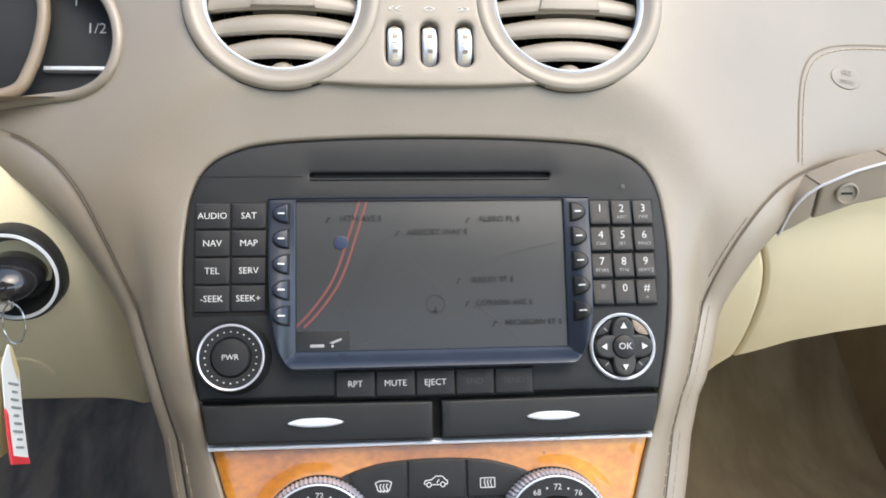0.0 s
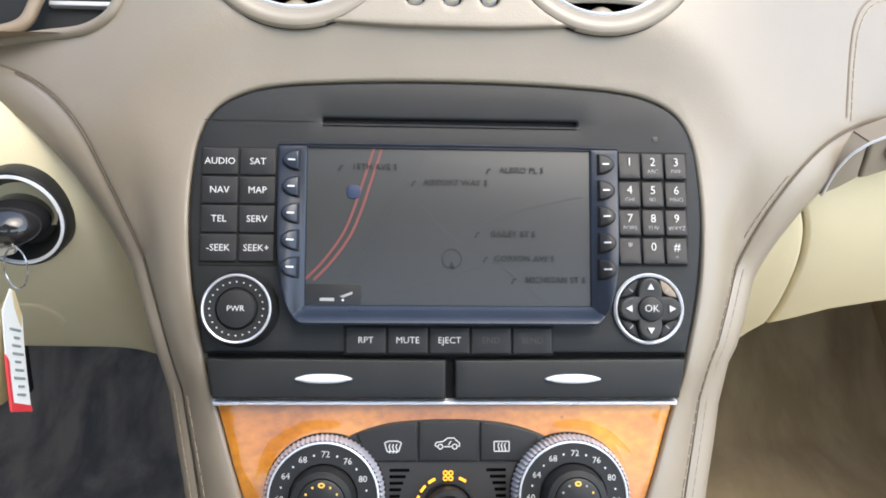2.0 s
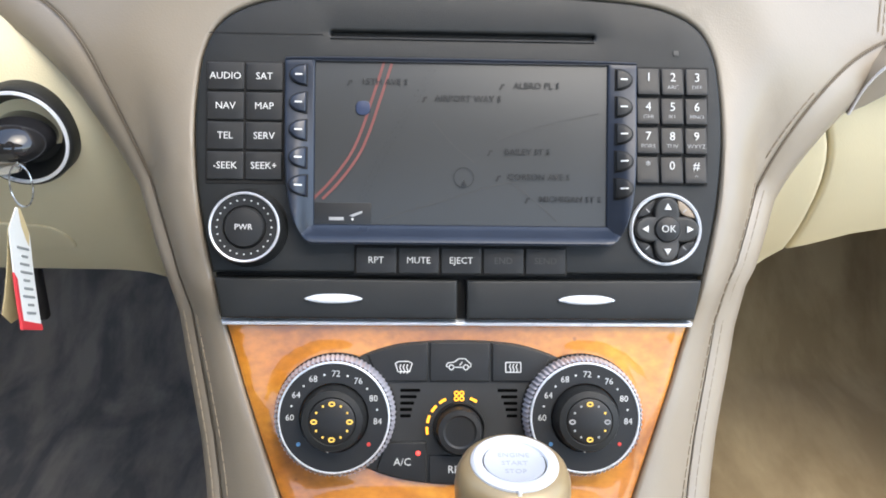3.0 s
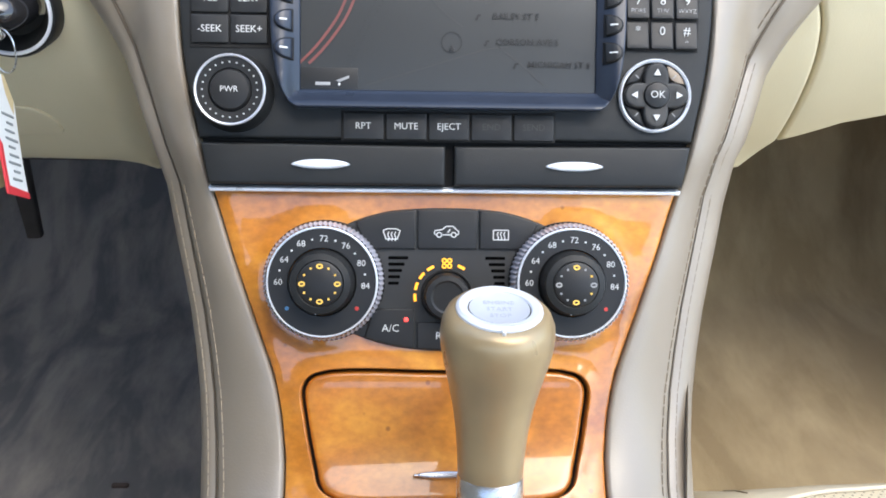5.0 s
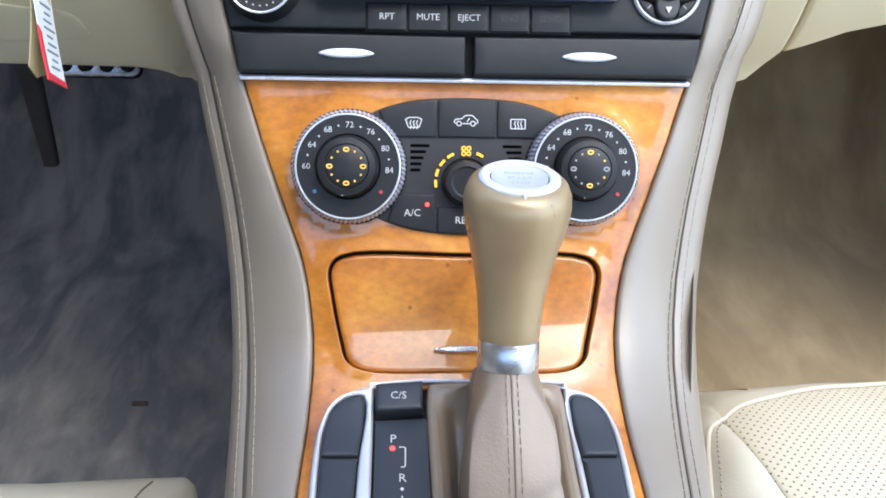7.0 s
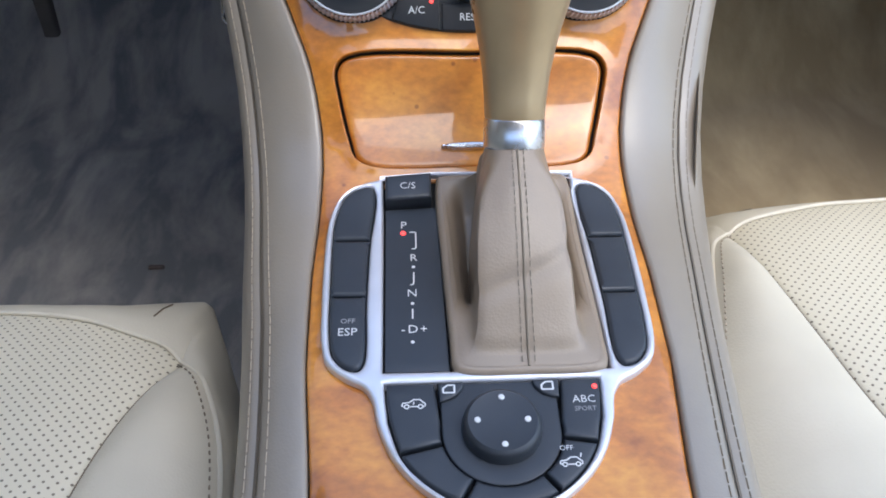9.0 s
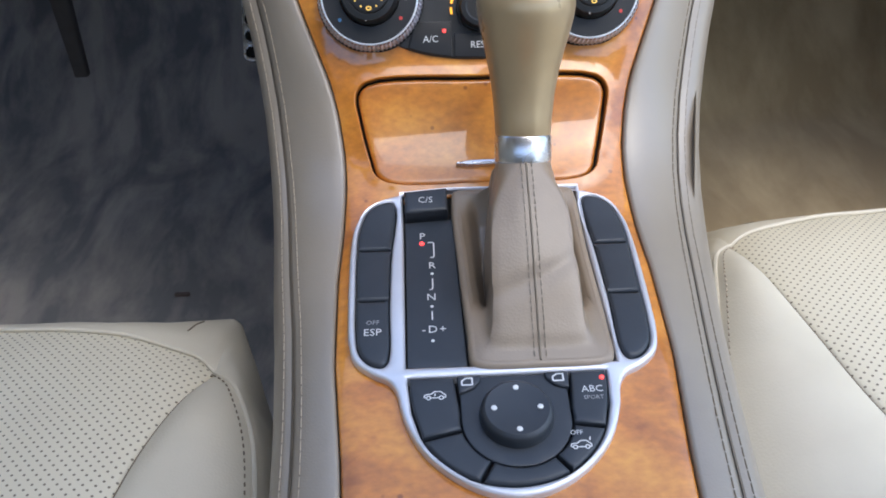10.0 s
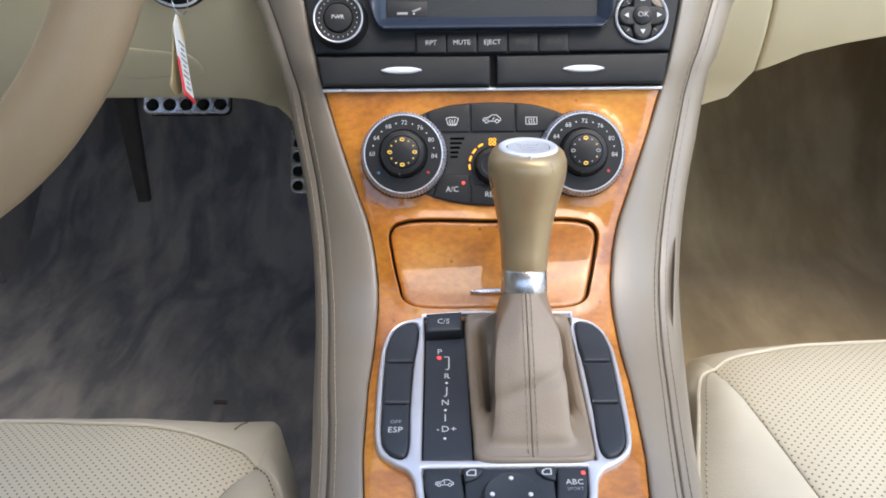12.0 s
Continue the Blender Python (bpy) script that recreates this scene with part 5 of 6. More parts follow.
def gaiter():
    """From the rim up to the collar, with sunken pockets at the sides and slack folds."""
    top = GC + AX * 0.0035
    m = 120
    rp = np.array(shift(rim if area2(rim) > 0 else rim[::-1], 0.0032))
    ctr = np.array([0.0152, -0.3600])
    ang = np.unwrap(np.arctan2(rp[:, 1] - ctr[1], rp[:, 0] - ctr[0]))
    rad = np.hypot(rp[:, 0] - ctr[0], rp[:, 1] - ctr[1])
    o = np.argsort(ang % (2 * math.pi))
    ga, gr_ = (ang % (2 * math.pi))[o], rad[o]
    sw, sh = np.array(SIDE_W), np.array(SIDE_H)
    rows = []
    for i in range(65):
        t = i / 64
        w1, h1 = float(np.interp(t, sw[:, 0], sw[:, 1])), float(np.interp(t, sh[:, 0], sh[:, 1]))
        row = []
        for k in range(m + 1):
            g = 2 * math.pi * k / m
            ca, sa = math.cos(g), math.sin(g)
            r = float(np.interp(g % (2 * math.pi), ga, gr_, period=2 * math.pi))
            b = Vector(VF(ctr[0] + r * ca, ctr[1] + r * sa, 0.0064))
            square = sstep((t - 0.72) / 0.28)
            e = Vector((top.x + 0.0133 * (ca * square + max(-1.0, min(1.0, ca / 0.47)) * (1 - square)), top.y + 0.0133 * sa * 0.86, top.z - 0.0133 * sa * 0.5))
            side = sstep((abs(ca) - 0.08) / 0.46)
            pocket = sstep((abs(ca) - 0.38) / 0.26) * sstep((sa + 0.86) / 0.34)
            front = max(0.0, -sa)
            wf = t * (1 - 0.10 * math.sin(math.pi * t) * front)
            hf = t ** 1.08 - 0.02 * math.exp(-((t - 0.07) / 0.04) ** 2) * front
            wx = wf * (1 - side) + w1 * side
            h = hf * (1 - pocket) + h1 * pocket
            rear = sstep((sa + 0.25) / 0.6)
            wx += (1 - wx) * 0.75 * rear * sstep((t - 0.12) / 0.25)
            wy = wf * (1 - rear) + max(w1, wf) * rear
            p = Vector((b.x + (e.x - b.x) * wx, b.y + (e.y - b.y) * wy, b.z + (e.z - b.z) * h))
            live = math.sin(math.pi * t) * sstep((t - 0.3 * pocket) / 0.2)
            fold = 0.0009 * live * math.sin(8.0 * t + 1.7 * sa + 1.1 * ca) * abs(ca) ** 1.5
            fold += 0.0011 * math.sin(7 * g + 0.6) * math.exp(-((t - 0.82) / 0.13) ** 2) * (0.4 + 0.6 * front)
            fold += 0.0016 * live * noise.noise(Vector((1.7 * ca + 4, 1.7 * sa, 2.6 * t)))
            fold -= 0.0016 * live * math.exp(-((t - 0.42 - 0.22 * ca) / 0.055) ** 2) * front
            row.append((p.x + ca * fold, p.y + sa * fold, p.z + 0.3 * fold))
        rows.append(row)
    return rows


gr = gaiter()
boot = part("boot", weld(*sheet(gr)), BOOT, gear)
kb = 90
for off, wd, mt in ((0, 0.0010, THREAD_DARK),):
    line = [Vector(r[kb]) + Vector((0, -0.0004, 0.0002)) for r in gr]
    part("boot_seam", tube(line, 0.0005, 6), THREAD_DARK, boot)
for o in (-1, 1):
    pts = []
    for r in gr:
        near = np.array(r[kb - 20:kb + 21])
        x = r[kb][0] + o * 0.0026
        pts.append((x, float(np.interp(x, near[:, 0], near[:, 1])) - 0.0004, float(np.interp(x, near[:, 0], near[:, 2])) + 0.0006))
    pts = [tuple(p) for p in pts]
    d = np.r_[0, np.cumsum([math.dist(a, b) for a, b in zip(pts, pts[1:])])]
    w = np.array(pts)
    geos = []
    for s in np.arange(0.003, d[-1], 0.0040):
        geos.append(tube([[np.interp(s + q, d, w[:, i]) for i in range(3)] for q in (-0.0013, 0, 0.0013)], 0.00024, 5))
    part("boot_stitching", join(*geos), THREAD_DARK, boot)

# ---------------------------------------------------------------- lower dashboard, driver's side
def knee_y(x, z):
    return 0.405 + 0.45 * (0.587 - z) - 0.010 * max(0, 1 - ((z - 0.53) / 0.075) ** 2) + 10.0 * max(0, z - 0.575) ** 2 + 0.05 * max(0, -x - 0.35) ** 2


low = thing("knee_panel", (-0.35, 0.44, 0.45), "cream lower dashboard panel under the steering column", "dashboard panel")
kp = catmull([(-0.155, 0.640), (-0.150, 0.58), (-0.150, 0.52), (-0.153, 0.450), (-0.158, 0.400), (-0.168, 0.4020), (-0.1790, 0.4320), (-0.190, 0.4480), (-0.208, 0.4560), (-0.24, 0.4580), (-0.34, 0.4590), (-0.50, 0.457), (-0.62, 0.455),
              (-0.66, 0.55), (-0.64, 0.64), (-0.45, 0.645), (-0.26, 0.645)], True, 5)
KF = lambda a, b, n: (a, knee_y(a, b) - n + 0.008 * sstep((a + 0.190) / 0.006) + 0.040 * sstep((a + 0.185) / 0.045), b)
part("panel_skin", slab(kp, KF, 0.0, -0.02, 0.006, step=0.009, seg=4), CREAM, low)
bump = catmull([(-0.300, 0.515), (-0.2581, 0.5133), (-0.2393, 0.5102), (-0.2316, 0.4981), (-0.2328, 0.4895), (-0.2543, 0.4875), (-0.30, 0.487)], True, 6)
part("release_recess", slab(bump, KF, 0.0016, -0.002, 0.0015, step=0.006), CREAM, low)

IG = Matrix.Translation((-0.2265, 0.398, 0.5835)) @ Matrix.Rotation(radians(90 - 3), 4, "X")
ig = thing("ignition_lock", IG, "black ignition lock with a bright ring and a dark key", "ignition lock")
part("lock_ring", lathe([(0.0275, -0.012), (0.0272, 0.002), (0.0262, 0.0042), (0.0252, 0.0046)], IG, 64), BLACK, ig)
part("bright_ring", lathe([(0.0253, 0.0040), (0.0250, 0.0052), (0.0236, 0.0056), (0.0232, 0.0042)], IG, 64), PALE, ig)
part("lock_cup", lathe([(0.0238, 0.0046), (0.0215, 0.001), (0.0190, -0.004), (0.0175, -0.006), (0.0, -0.007)], IG, 56), BLACK, ig)
kb2 = []
for i, (h, w, d) in enumerate(((-0.006, 0.0165, 0.0120), (0.002, 0.0170, 0.0122), (0.012, 0.0160, 0.0112), (0.020, 0.0130, 0.0085), (0.0245, 0.0075, 0.0048), (0.0258, 0.0, 0.0))):
    kb2.append([tuple(IG @ Vector((w * math.cos(g), d * math.sin(g), h))) for g in np.linspace(0, 2 * math.pi, 33)])
GLOSS = material("gloss_black_plastic", (0.018, 0.018, 0.02), 0.08, coat=0.6, vary=0.1, vary_scale=80)
part("key_head", weld(*sheet(kb2)), GLOSS, ig, "glossy black key head")
part("key_plate", slab(rrect(0.014, 0.009, 0.003), lambda a, b, n: tuple(IG @ Matrix.Rotation(radians(12), 4, "Z") @ Vector((a - 0.003, b - 0.008, n))), 0.0225, 0.014, 0.001), CHROME, ig)

tag = thing("key_tag", (-0.222, 0.352, 0.575), "white paper key tag with red border hanging on a wire ring", "key tag")
ringc = Vector((-0.2135, 0.358, 0.5745))
part("wire_ring", tube([tuple(ringc + Vector((0.0055 * math.sin(g), 0.002 * math.cos(g), 0.0105 * math.cos(g)))) for g in np.linspace(0, 2 * math.pi, 28)[:-1]], 0.00045, 6, True), ALU, tag)
TA, TB = Vector((-0.2165, 0.355, 0.5640)), Vector((-0.2090, 0.318, 0.5150))


def tag_face(w, twist, bend):
    ax = (TB - TA).normalized()
    sx = ax.cross(Vector((math.sin(radians(twist)), -math.cos(radians(twist)), 0))).normalized()
    nn = sx.cross(ax)
    return lambda a, b, n: tuple(TA + ax * b + sx * a + nn * (n + bend * (b / 0.06) ** 2))


T1, T2 = tag_face(0.01, 92, 0.003), tag_face(0.01, 84, -0.008)
card = part("card", slab(dense([(-0.0020, 0.0), (0.0020, 0.0), (0.0115, 0.012), (0.0115, 0.0600), (-0.0115, 0.0600), (-0.0115, 0.012)], 0.004), T1, 0.0002, -0.0002, 0.0001, step=0.006, seg=1), PAPER, tag)
part("red_edge", slab(dense([(0.0086, 0.036), (0.0117, 0.033), (0.0117, 0.0603), (-0.0117, 0.0603), (-0.0117, 0.0572), (0.0086, 0.0560)], 0.004), T1, 0.0005, -0.0005, 0.0001, step=0.006, seg=1), CARD_RED, card)
for k in range(9):
    part("print_bar", slab(rrect(0.013 - 0.003 * (k * 5 % 3), 0.0012, 0.0004, -0.0015 - 0.001 * (k % 2), 0.020 + 0.0040 * k, 2), T1, 0.0006, -0.0006, 0.0001, step=0.004, seg=1), INK, card)
part("second_card", slab(dense([(-0.0020, 0.0), (0.0020, 0.0), (0.0095, 0.012), (0.0090, 0.052), (0.0, 0.0560), (-0.0090, 0.052), (-0.0095, 0.012)], 0.004), T2, 0.0002, -0.0002, 0.0001, step=0.006, seg=1), CARD_TAN, tag)

# ---------------------------------------------------------------- passenger's side: glove box
def glove_y(x, z):
    return 0.412 + 0.50 * (0.60 - z) - 0.014 * max(0, 1 - ((z - 0.535) / 0.075) ** 2)


GF = lambda a, b, n: (a, glove_y(a, b) - n, b)
glove = thing("glove_box", (0.4, 0.43, 0.5), "cream glove box door below a taupe switch strip", "glove box")
gseam = catmull([(0.2035, 0.5930), (0.2125, 0.5745), (0.2194, 0.5503), (0.2245, 0.5219), (0.2326, 0.4750)], n=5)
gdoor = gseam + [(0.2424, 0.4808), (0.2636, 0.4962), (0.2912, 0.5062), (0.3229, 0.5140), (0.38, 0.518), (0.47, 0.52), (0.66, 0.515), (0.68, 0.56), (0.66, 0.65), (0.45, 0.652), (0.32, 0.640),
                 (0.2659, 0.6290), (0.2454, 0.6228), (0.2294, 0.6130), (0.2081, 0.5998)]
part("glove_door", slab(dense(gdoor, 0.006), GF, 0.0, -0.03, 0.0030, step=0.010, seg=4), CREAM, glove)
gend = [(a - 0.0012, b) for a, b in gseam[::-1]] + [(0.190, 0.60), (0.168, 0.60), (0.158, 0.56), (0.158, 0.50), (0.170, 0.42), (0.2200, 0.4430), (0.2276, 0.4594)]
part("end_piece", slab(dense(gend, 0.005), GF, -0.0006, -0.03, 0.0030, step=0.008, seg=4), CREAM, glove)
SFc = lambda a, b, n: (a, 0.397 + 0.25 * (0.62 - b) - n, b)
strip_a = catmull([(0.2085, 0.6005), (0.2105, 0.6152), (0.2153, 0.6269), (0.2225, 0.6342)], n=5)
part("strip_cover", slab(dense(strip_a + [(0.2250, 0.6122), (0.2160, 0.6050)], 0.004), SFc, 0.0, -0.02, 0.0016, step=0.006), TAUPE, glove)
part("strip_switch", slab(dense([(0.2236, 0.6346), (0.2402, 0.6434), (0.2605, 0.6504), (0.2660, 0.6262), (0.2483, 0.6216), (0.2300, 0.6132), (0.2262, 0.6122)], 0.004), SFc, 0.0005, -0.02, 0.0016, step=0.006), TAUPE, glove)
part("strip_end", slab(dense([(0.2618, 0.6508), (0.32, 0.668), (0.50, 0.690), (0.50, 0.655), (0.34, 0.645), (0.2672, 0.6266)], 0.006), SFc, 0.0, -0.02, 0.002, step=0.008), TAUPE, glove)
part("strip_edge", tube([SFc(a, b, 0.0008) for a, b in strip_a + [(0.2402, 0.6440), (0.2605, 0.6510), (0.32, 0.6685)]], 0.0008, 6), SILVER, glove)
lk = Matrix.Translation(SFc(0.2395, 0.6296, 0.0015)) @ Matrix.Rotation(radians(90), 4, "X")
lock = part("lock", lathe([(0.0068, 0.0), (0.0066, 0.0012), (0.0056, 0.0016), (0.0050, 0.0002), (0.0, 0.0002)], lk, 32), TAUPE, glove)
part("key_slot", slab([(-0.0034, -0.0006), (0.0034, -0.0006), (0.0034, 0.0006), (-0.0034, 0.0006)], lambda a, b, n: tuple(lk @ Vector((a, b, n))), 0.0006, 0.0, 0.0001), GAP, lock)

# ---------------------------------------------------------------- footwells, tunnel and cabin walls
def wavy(x, y):
    return 0.004 * noise.noise(Vector((x * 9, y * 9, 0.3))) + 0.0025 * noise.noise(Vector((x * 24, y * 24, 1.7)))


def footwell(x0, x1):
    rows = []
    for y in np.arange(-0.6, 1.36, 0.03):
        r = []
        for x in np.linspace(x0, x1, 26):
            z = -0.005 + (0.62 * max(0, y - 0.92)) ** 1.0 + wavy(x, y)
            if y > 1.12:
                z += 1.6 * (y - 1.12)
            r.append((x, y, z))
        rows.append(r)
    return sheet(rows)


solo("floor", footwell(-0.75, -0.10), CARPET_DARK, "dark charcoal carpet of the driver's footwell", "carpet", kind="structure")
solo("floor", footwell(0.10, 0.75), CARPET_TAN, "tan brushed carpet of the passenger's footwell", "carpet", kind="structure")


def tunnel(sx):
    rows = []
    for y in np.arange(-0.6, 1.30, 0.03):
        zt = 0.375 if y < 0.2 else float(np.interp(y, [0.2, 0.30, 0.42, 0.60, 1.3], [0.375, 0.43, 0.50, 0.50, 0.55]))
        xt = 0.094 if y < 0.10 else float(np.interp(y, [0.10, 0.2, 0.3, 0.42, 0.6, 1.3], [0.094, 0.110, 0.128, 0.140, 0.15, 0.16]))
        rows.append([(sx * (xt + (0.004 if sx > 0 else -0.008) + 0.035 * (k / 10) ** 2), y, zt - (zt + 0.01) * k / 10) for k in range(11)])
    return sheet(rows)


solo("tunnel_side", tunnel(-1), CARPET_DARK, "charcoal carpeted side of the centre tunnel", "carpet", kind="structure")
solo("tunnel_side", tunnel(1), CARPET_TAN, "tan carpeted side of the centre tunnel", "carpet", kind="structure")


def box(x0, x1, y0, y1, z0, z1):
    v = [(x, y, z) for x in (x0, x1) for y in (y0, y1) for z in (z0, z1)]
    return v, [(0, 1, 3, 2), (4, 6, 7, 5), (0, 4, 5, 1), (2, 3, 7, 6), (1, 5, 7, 3), (0, 2, 6, 4)]


GROUND = material("concrete_ground", (0.42, 0.41, 0.39), 0.85, grain=0.5, grain_scale=60, vary=0.2, vary_scale=0.8)
# unseen wall, tall enough to hold back sky light from the left
solo("wall_left", box(-0.80, -0.75, -0.65, 0.25, -0.30, 1.10), WALL, "unseen beige wall beside the driver's seat, added to block sky light", "side wall", kind="structure")
solo("wall_right", box(0.75, 0.80, -0.65, 1.36, -0.30, 0.06), WALL, "beige door sill along the open door", "door sill", kind="structure")
solo("ground", box(-150, 150, -150, 150, -0.36, -0.34), GROUND, "pale concrete ground outside the open doors", "ground", kind="structure")
solo("wall_right", box(0.74, 0.80, 0.52, 1.36, -0.30, 0.86), CARPET_TAN, "tan carpeted kick panel ahead of the open door", "kick panel", kind="structure")
solo("wall_left", box(-0.75, -0.735, 0.85, 1.36, -0.05, 0.74), CARPET_DARK, "charcoal carpeted kick panel beside the pedals", "kick panel", kind="structure")
# unseen panel in the door's place; its height sets how dark the footwell gets
solo("wall_left", box(-0.80, -0.75, 0.25, 0.85, -0.30, 0.80), WALL, "unseen beige panel at the driver's door, added to shade the footwell", "door lining", kind="structure")
# unseen roof panel; its slanted edge is set to dim the driver's seat
roof = [(-0.80, -0.70), (0.62, -0.70), (0.62, -0.22), (-0.80, 0.14)]
solo("ceiling", ([(a, b, z) for z in (1.12, 1.16) for a, b in roof], [(3, 2, 1, 0), (4, 5, 6, 7)] + [(k, (k + 1) % 4, 4 + (k + 1) % 4, 4 + k) for k in range(4)]), WALL,
     "unseen beige roof panel with a slanted edge, added to shade the driver's side", "roof lining", kind="structure")
solo("wall_rear", box(-0.80, 0.80, -0.70, -0.65, -0.30, 0.80), WALL, "beige rear bulkhead below the rear window", "bulkhead", kind="structure")
solo("wall_front", box(-0.80, 0.80, 1.36, 1.40, -0.05, 0.86), WALL, "dark front bulkhead closing the footwells", "bulkhead", kind="structure")
dt = [[(x, y, z) for x in np.linspace(-0.78, 0.78, 20)] for y, z in ((0.562, 0.932), (0.60, 0.955), (0.70, 0.972), (0.9, 0.975), (1.38, 0.95))]
solo("dashboard_top", sheet(dt), TAUPE, "taupe upper dashboard running to the windscreen", "dashboard", kind="structure")
for sx in (-1, 1):
    side = [[SF(sx * x, s, shell_height(sx * (0.46 if sx < 0 else 0.5), -s) - 0.25 * max(0, x - 0.48)) for s in np.arange(-0.33, -0.045, 0.02)] for x in np.linspace(0.455 if sx < 0 else 0.495, 0.78, 12)]
    solo("dashboard_end", sheet(side), TAUPE, "taupe outer end of the dashboard", "dashboard", kind="structure")

# ---------------------------------------------------------------- pedals
def pedal(name, c, w, h, rows, cols, tilt, label, turn=0):
    m = Matrix.Translation(c) @ Matrix.Rotation(radians(turn), 4, "Z") @ Matrix.Rotation(radians(90 - tilt), 4, "X")
    f = lambda a, b, n: tuple(m @ Vector((a, b, n)))
    p = thing(name, m, label, "pedal")
    holes = [disc(w / cols * 0.34, (i - (cols - 1) / 2) * w / (cols + 0.1), (j - (rows - 1) / 2) * h / (rows + 0.1), 16) for i in range(cols) for j in range(rows)]
    part("steel_cover", slab(rrect(w, h, 0.008), f, 0.003, 0.0, 0.001, holes=holes), ALU, p)
    part("rubber_pad", slab(rrect(w - 0.002, h - 0.002, 0.008), f, 0.0012, -0.010, 0.001), GAP, p)
    for q in holes:
        c2 = np.mean(q, 0)
        part("stud", lathe([(w / cols * 0.28, 0.001), (w / cols * 0.26, 0.0055), (w / cols * 0.18, 0.0066), (0.0, 0.0066)], m @ Matrix.Translation((c2[0], c2[1], 0)), 14), GAP, p)
    arm = [tuple(m @ Vector(q)) for q in ((0, 0, -0.006), (0, 0.03, -0.05), (0, 0.12, -0.10), (0, 0.26, -0.10))]
    part("arm", tube([tuple(q) for q in catmull(arm, n=6)], 0.008, 8), GAP, p)


pedal("brake_pedal", (-0.309, 0.62, 0.406), 0.092, 0.056, 3, 5, 40, "brake pedal with perforated steel cover and rubber studs")
pedal("accelerator_pedal", (-0.203, 0.72, 0.285), 0.052, 0.11, 6, 3, 38, "accelerator pedal with perforated steel cover and rubber studs")

# added dark bar: stands in for a blurred shadowy smudge in the driver's footwell
SMUDGE = material("dark_smudge_tone", (0.075, 0.068, 0.064), 0.75, vary=0.25, vary_scale=60)
smudge = thing("footwell_shade_bar", (-0.474, 0.83, 0.15), "added dark tapered bar standing in for a shadowy smudge beside the brake pedal", "pedal")
rows = []
for k in range(13):
    t = k / 12
    w, d = 0.020 - 0.011 * t, 0.007
    c = Vector((-0.464 - 0.010 * t, 0.84 - 0.010 * t, 0.50 - 0.345 * t))
    rows.append([tuple(c + Vector((w * math.copysign(abs(math.cos(g)) ** 0.5, math.cos(g)), d * math.copysign(abs(math.sin(g)) ** 0.5, math.sin(g)), 0))) for g in np.linspace(0, 2 * math.pi, 21)])
ends = [[tuple(np.mean(rows[i][:-1], 0))] * 21 for i in (0, -1)]
part("tapered_bar", weld(*sheet([ends[0]] + rows + [ends[1]])), SMUDGE, smudge)

# ---------------------------------------------------------------- steering wheel
WC = Vector((-0.350, 0.180, 0.690))
wm = Matrix.Translation(WC) @ Matrix.Rotation(radians(90 - 20), 4, "X")
whl = thing("steering_wheel", wm, "tan leather steering wheel with a silver spoke", "steering wheel")


def wheel_rim():
    v, f, n, m = [], [], 96, 16
    for i in range(n):
        g = 2 * math.pi * i / n
        for k in range(m):
            h = 2 * math.pi * k / m
            r = 0.178 + 0.0180 * math.cos(h)
            v.append(tuple(wm @ Vector((r * math.cos(g), r * math.sin(g), 0.0195 * math.sin(h)))))
    f = [(i * m + k, i * m + (k + 1) % m, ((i + 1) % n) * m + (k + 1) % m, ((i + 1) % n) * m + k) for i in range(n) for k in range(m)]
    return v, f


TAN = material("tan_leather", (0.36, 0.27, 0.165), 0.40, grain=0.08, grain_scale=800, cells=True, vary=0.12, vary_scale=20)
part("rim", wheel_rim(), TAN, whl)
for sx in (-1, 1):
    part("spoke", slab(dense([(sx * 0.05, -0.03), (sx * 0.168, -0.020), (sx * 0.168, 0.020), (sx * 0.05, 0.035)], 0.01), lambda a, b, n: tuple(wm @ Vector((a, b, n))), 0.006, -0.008, 0.003), SILVER, whl)
part("hub", lathe([(0.075, -0.01), (0.072, 0.015), (0.055, 0.028), (0.0, 0.032)], wm, 40), TAN, whl)

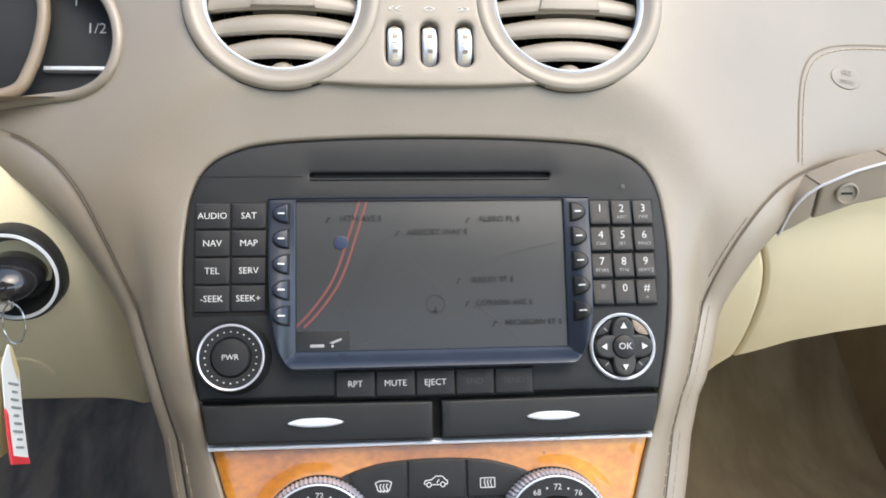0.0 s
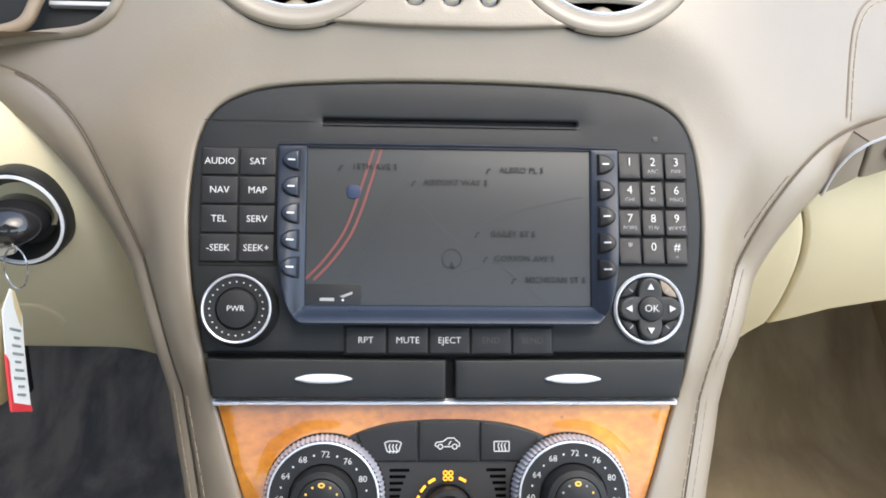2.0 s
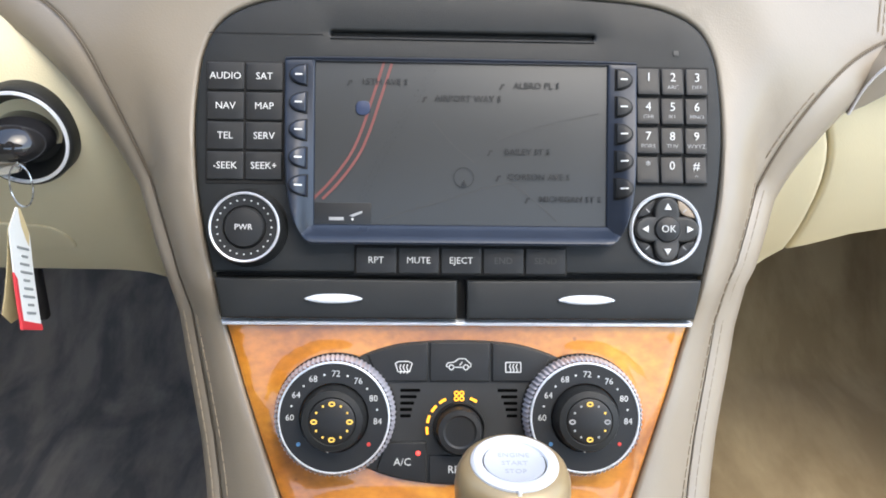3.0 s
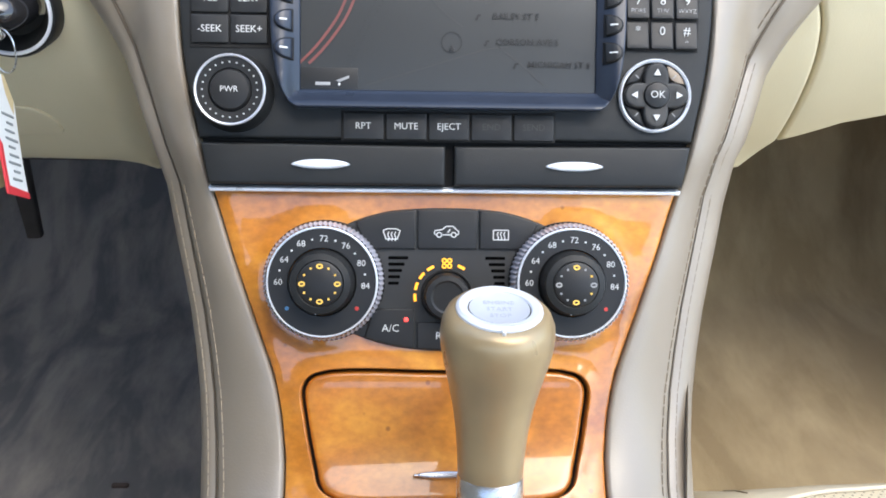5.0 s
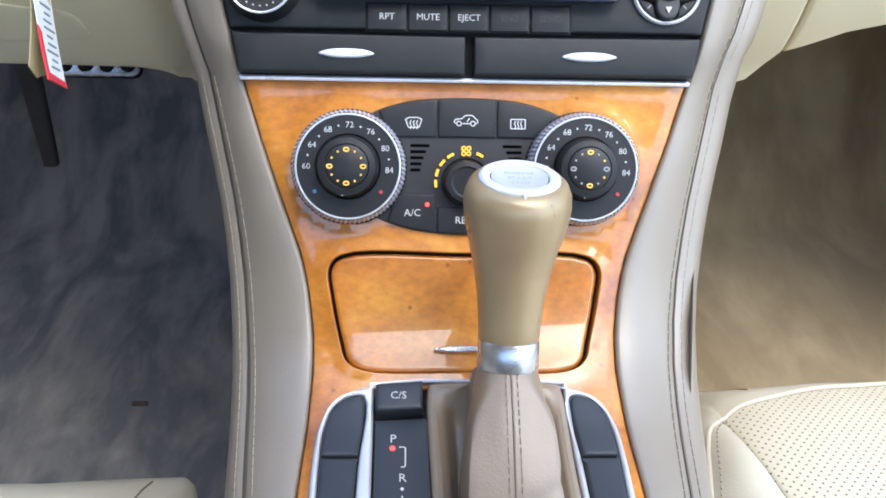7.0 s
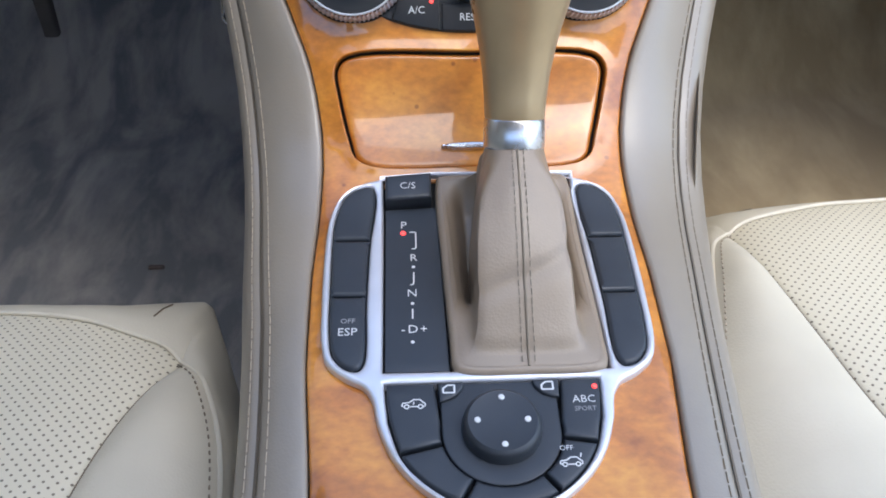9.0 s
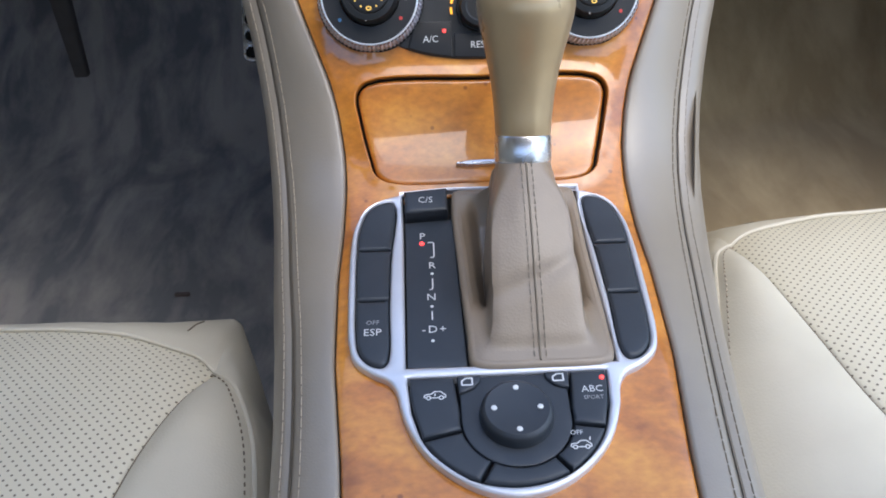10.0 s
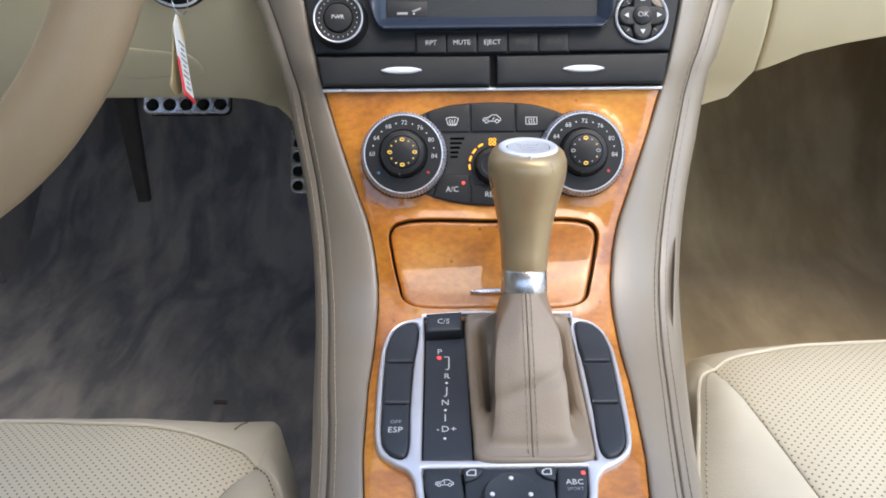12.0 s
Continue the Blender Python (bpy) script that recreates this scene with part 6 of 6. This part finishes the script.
# ---------------------------------------------------------------- seats
def seat(sx, cx, cy, group):
    """A seat cushion; p runs away from the console, q forwards, from the corner where piping and insert meet."""
    def W(p, q, n):
        return (cx + sx * p, cy + q, 0.295 + n)
    st = thing("seat", (cx + sx * 0.2, cy - 0.2, 0.05), "cream leather car seat with a perforated cushion and piped bolster", "car seat", group)
    if sx < 0:
        seam = catmull([(0.0, 0.0), (0.0165, -0.040), (0.029, -0.090), (0.036, -0.16), (0.040, -0.26), (0.042, -0.50)], n=6)
    else:
        seam = catmull([(0.0, 0.0), (0.0045, -0.028), (0.0095, -0.070), (0.0160, -0.115), (0.0240, -0.160), (0.0350, -0.20), (0.042, -0.26), (0.045, -0.50)], n=6)
    if sx < 0:
        pipe_side = catmull([(0.0, 0.0), (-0.012, -0.012), (-0.021, -0.030), (-0.031, -0.058), (-0.0385, -0.098), (-0.044, -0.16), (-0.047, -0.26), (-0.048, -0.50)], n=6)
    else:
        pipe_side = catmull([(0.0, 0.0), (-0.011, -0.010), (-0.019, -0.030), (-0.0275, -0.062), (-0.038, -0.10), (-0.053, -0.163), (-0.060, -0.22), (-0.062, -0.30), (-0.062, -0.50)], n=6)
    pipe_front = catmull([(0.0, 0.0), (0.012, 0.012), (0.030, 0.020), (0.068, 0.034), (0.12, 0.040), (0.20, 0.043), (0.30, 0.036), (0.40, 0.0)], n=6)
    if sx > 0:
        pipe_front = [(a, b * 0.72) for a, b in pipe_front]

    def top(p, q):
        # crown of the cushion, rising to the rear, rolled down at the front
        fr = float(np.interp(p, [a for a, _ in pipe_front], [b for _, b in pipe_front])) if p > 0 else 0.0
        d = max(0.0, fr - q)
        h = 0.020 * (1 - math.exp(-d / 0.05)) + 0.03 * min(1, d / 0.5)
        return h

    def wave(p, q):
        return 0.0012 * noise.noise(Vector((p * 30 + cx * 7, q * 30, 0.5)))

    def bol(p, q):
        ps = float(np.interp(-q, [-b for _, b in pipe_side], [a for a, _ in pipe_side]))
        pi = float(np.interp(-q, [-b for _, b in seam], [a for a, _ in seam]))
        t = min(1, max(0, (p - ps) / max(0.004, pi - ps)))
        h = top(max(pi, 0.0), q) * (1 - 0.45 * (1 - t) ** 2.4) + 0.007 * math.sin(math.pi * t) * sstep(-q / 0.06)
        return h + wave(p, q) - 0.0015 * math.exp(-((t - 1) / 0.06) ** 2)

    def ins(p, q):
        pi = float(np.interp(-q, [-b for _, b in seam], [a for a, _ in seam]))
        return top(p, q) + wave(p, q) + 0.005 * (1 - math.exp(-max(0, p - pi) / 0.012)) - 0.003
    insert = pipe_front + [(0.40, -0.50)] + seam[::-1][:-1]
    part("insert", slab(dense(insert, 0.006), W, 0.0, -0.02, 0.003, step=0.009, height=ins), PERF, st, "perforated cream leather insert")
    bolster = seam + pipe_side[::-1][:-1]
    part("bolster", slab(dense(bolster, 0.005), W, 0.0, -0.02, 0.002, step=0.006, height=bol), SEAT, st)
    pl = [W(a, b, bol(a, b) + 0.0005) for a, b in pipe_side[::-1]] + [W(a, b, ins(a, b) + 0.001) for a, b in pipe_front[1:]]
    part("piping", tube(pl, 0.0016, 8), SEAT, st)
    part("insert_seam", tube([W(a, b, ins(a, b) + 0.0004) for a, b in seam], 0.0007, 6), THREAD_DARK, st)
    o1 = [(a + 0.0045, b - 0.001) for a, b in pipe_side]
    part("stitching", stitches(o1, lambda a, b, n: W(a, b, n + bol(a, b)), 0.0052, 0.0022, 0.0005, 0.0007), THREAD_DARK if sx < 0 else THREAD, st)
    # outer skirt: front apron and inner side
    line = [(a, b) for a, b in pipe_side[::-1]] + [(a, b) for a, b in pipe_front[1:]]
    p = np.array(dense(line, 0.004, False))
    along = np.r_[0, np.cumsum(np.hypot(*np.diff(p, axis=0).T))]
    along -= along[int(np.argmin(np.hypot(p[:, 0], p[:, 1])))]
    t = np.gradient(p, axis=0)
    t /= np.hypot(t[:, 0], t[:, 1])[:, None]
    nr = np.stack([-t[:, 1], t[:, 0]], 1)
    # the apron's outer edge meets the inner side in a square corner
    knots = [(-0.035, -0.0330, -0.020), (-0.012, -0.0120, 0.040), (0.006, 0.0060, 0.086), (0.012, 0.0120, 0.0905), (0.05, 0.045, 0.089), (0.10, 0.10, 0.085), (0.20, 0.20, 0.078), (0.45, 0.42, 0.03)]
    if sx > 0:
        knots = [(k, x - 0.004, y * 0.72) for k, x, y in knots]
    ks = [k[0] for k in knots]
    rows = []
    for (a, b), m, s in zip(p, nr, along):
        k = sstep((s + 0.050) / 0.022)
        o = np.array([a, b]) + m * (0.012 if sx < 0 else 0.002)
        o = o * (1 - k) + np.array([np.interp(s, ks, [q[1] for q in knots]), np.interp(s, ks, [q[2] for q in knots])]) * k
        hh = (ins(a, b) if s > 0.002 else bol(a, b)) + 0.0005
        he = -0.020 - 0.023 * k
        row = [W(a + (o[0] - a) * d, b + (o[1] - b) * d, hh + (he - hh) * e) for d, e in ((0, 0.0), (0.15, 0.05), (0.35, 0.20), (0.6, 0.48), (0.85, 0.82), (0.97, 0.98), (1.0, 1.10))]
        rows.append(row + [W(o[0], o[1], he - 0.03), W(o[0], o[1], he - 0.20)])
    part("apron", sheet(rows), SEAT, st)
    js = [Vector(q) + Vector((0, 0, 0.0004)) for q in rows[int(np.argmin(abs(along - 0.034)))][2:5]]
    part("apron_seam", tube(js, 0.0006, 5), THREAD_DARK, st)
    part("seat_base", box(*sorted((cx + sx * 0.0, cx + sx * 0.38)), cy - 0.50, cy + 0.005, 0.02, 0.26), BLACK, st)


seat(-1, -0.1635, 0.1925, "front seats")
seat(1, 0.1775, 0.2930, "front seats")

SCUFF = material("worn_patch", (0.13, 0.105, 0.10), 0.9, vary=0.3, vary_scale=200)
# small litter mark on the driver's carpet
solo("carpet_scuff", slab(rrect(0.018, 0.0055, 0.002, -0.330, 0.578), lambda a, b, n: (a, b, wavy(a, b) - 0.005 + n), 0.003, -0.001, 0.001), SCUFF, "small brown scuff lying on the carpet", "scuff")
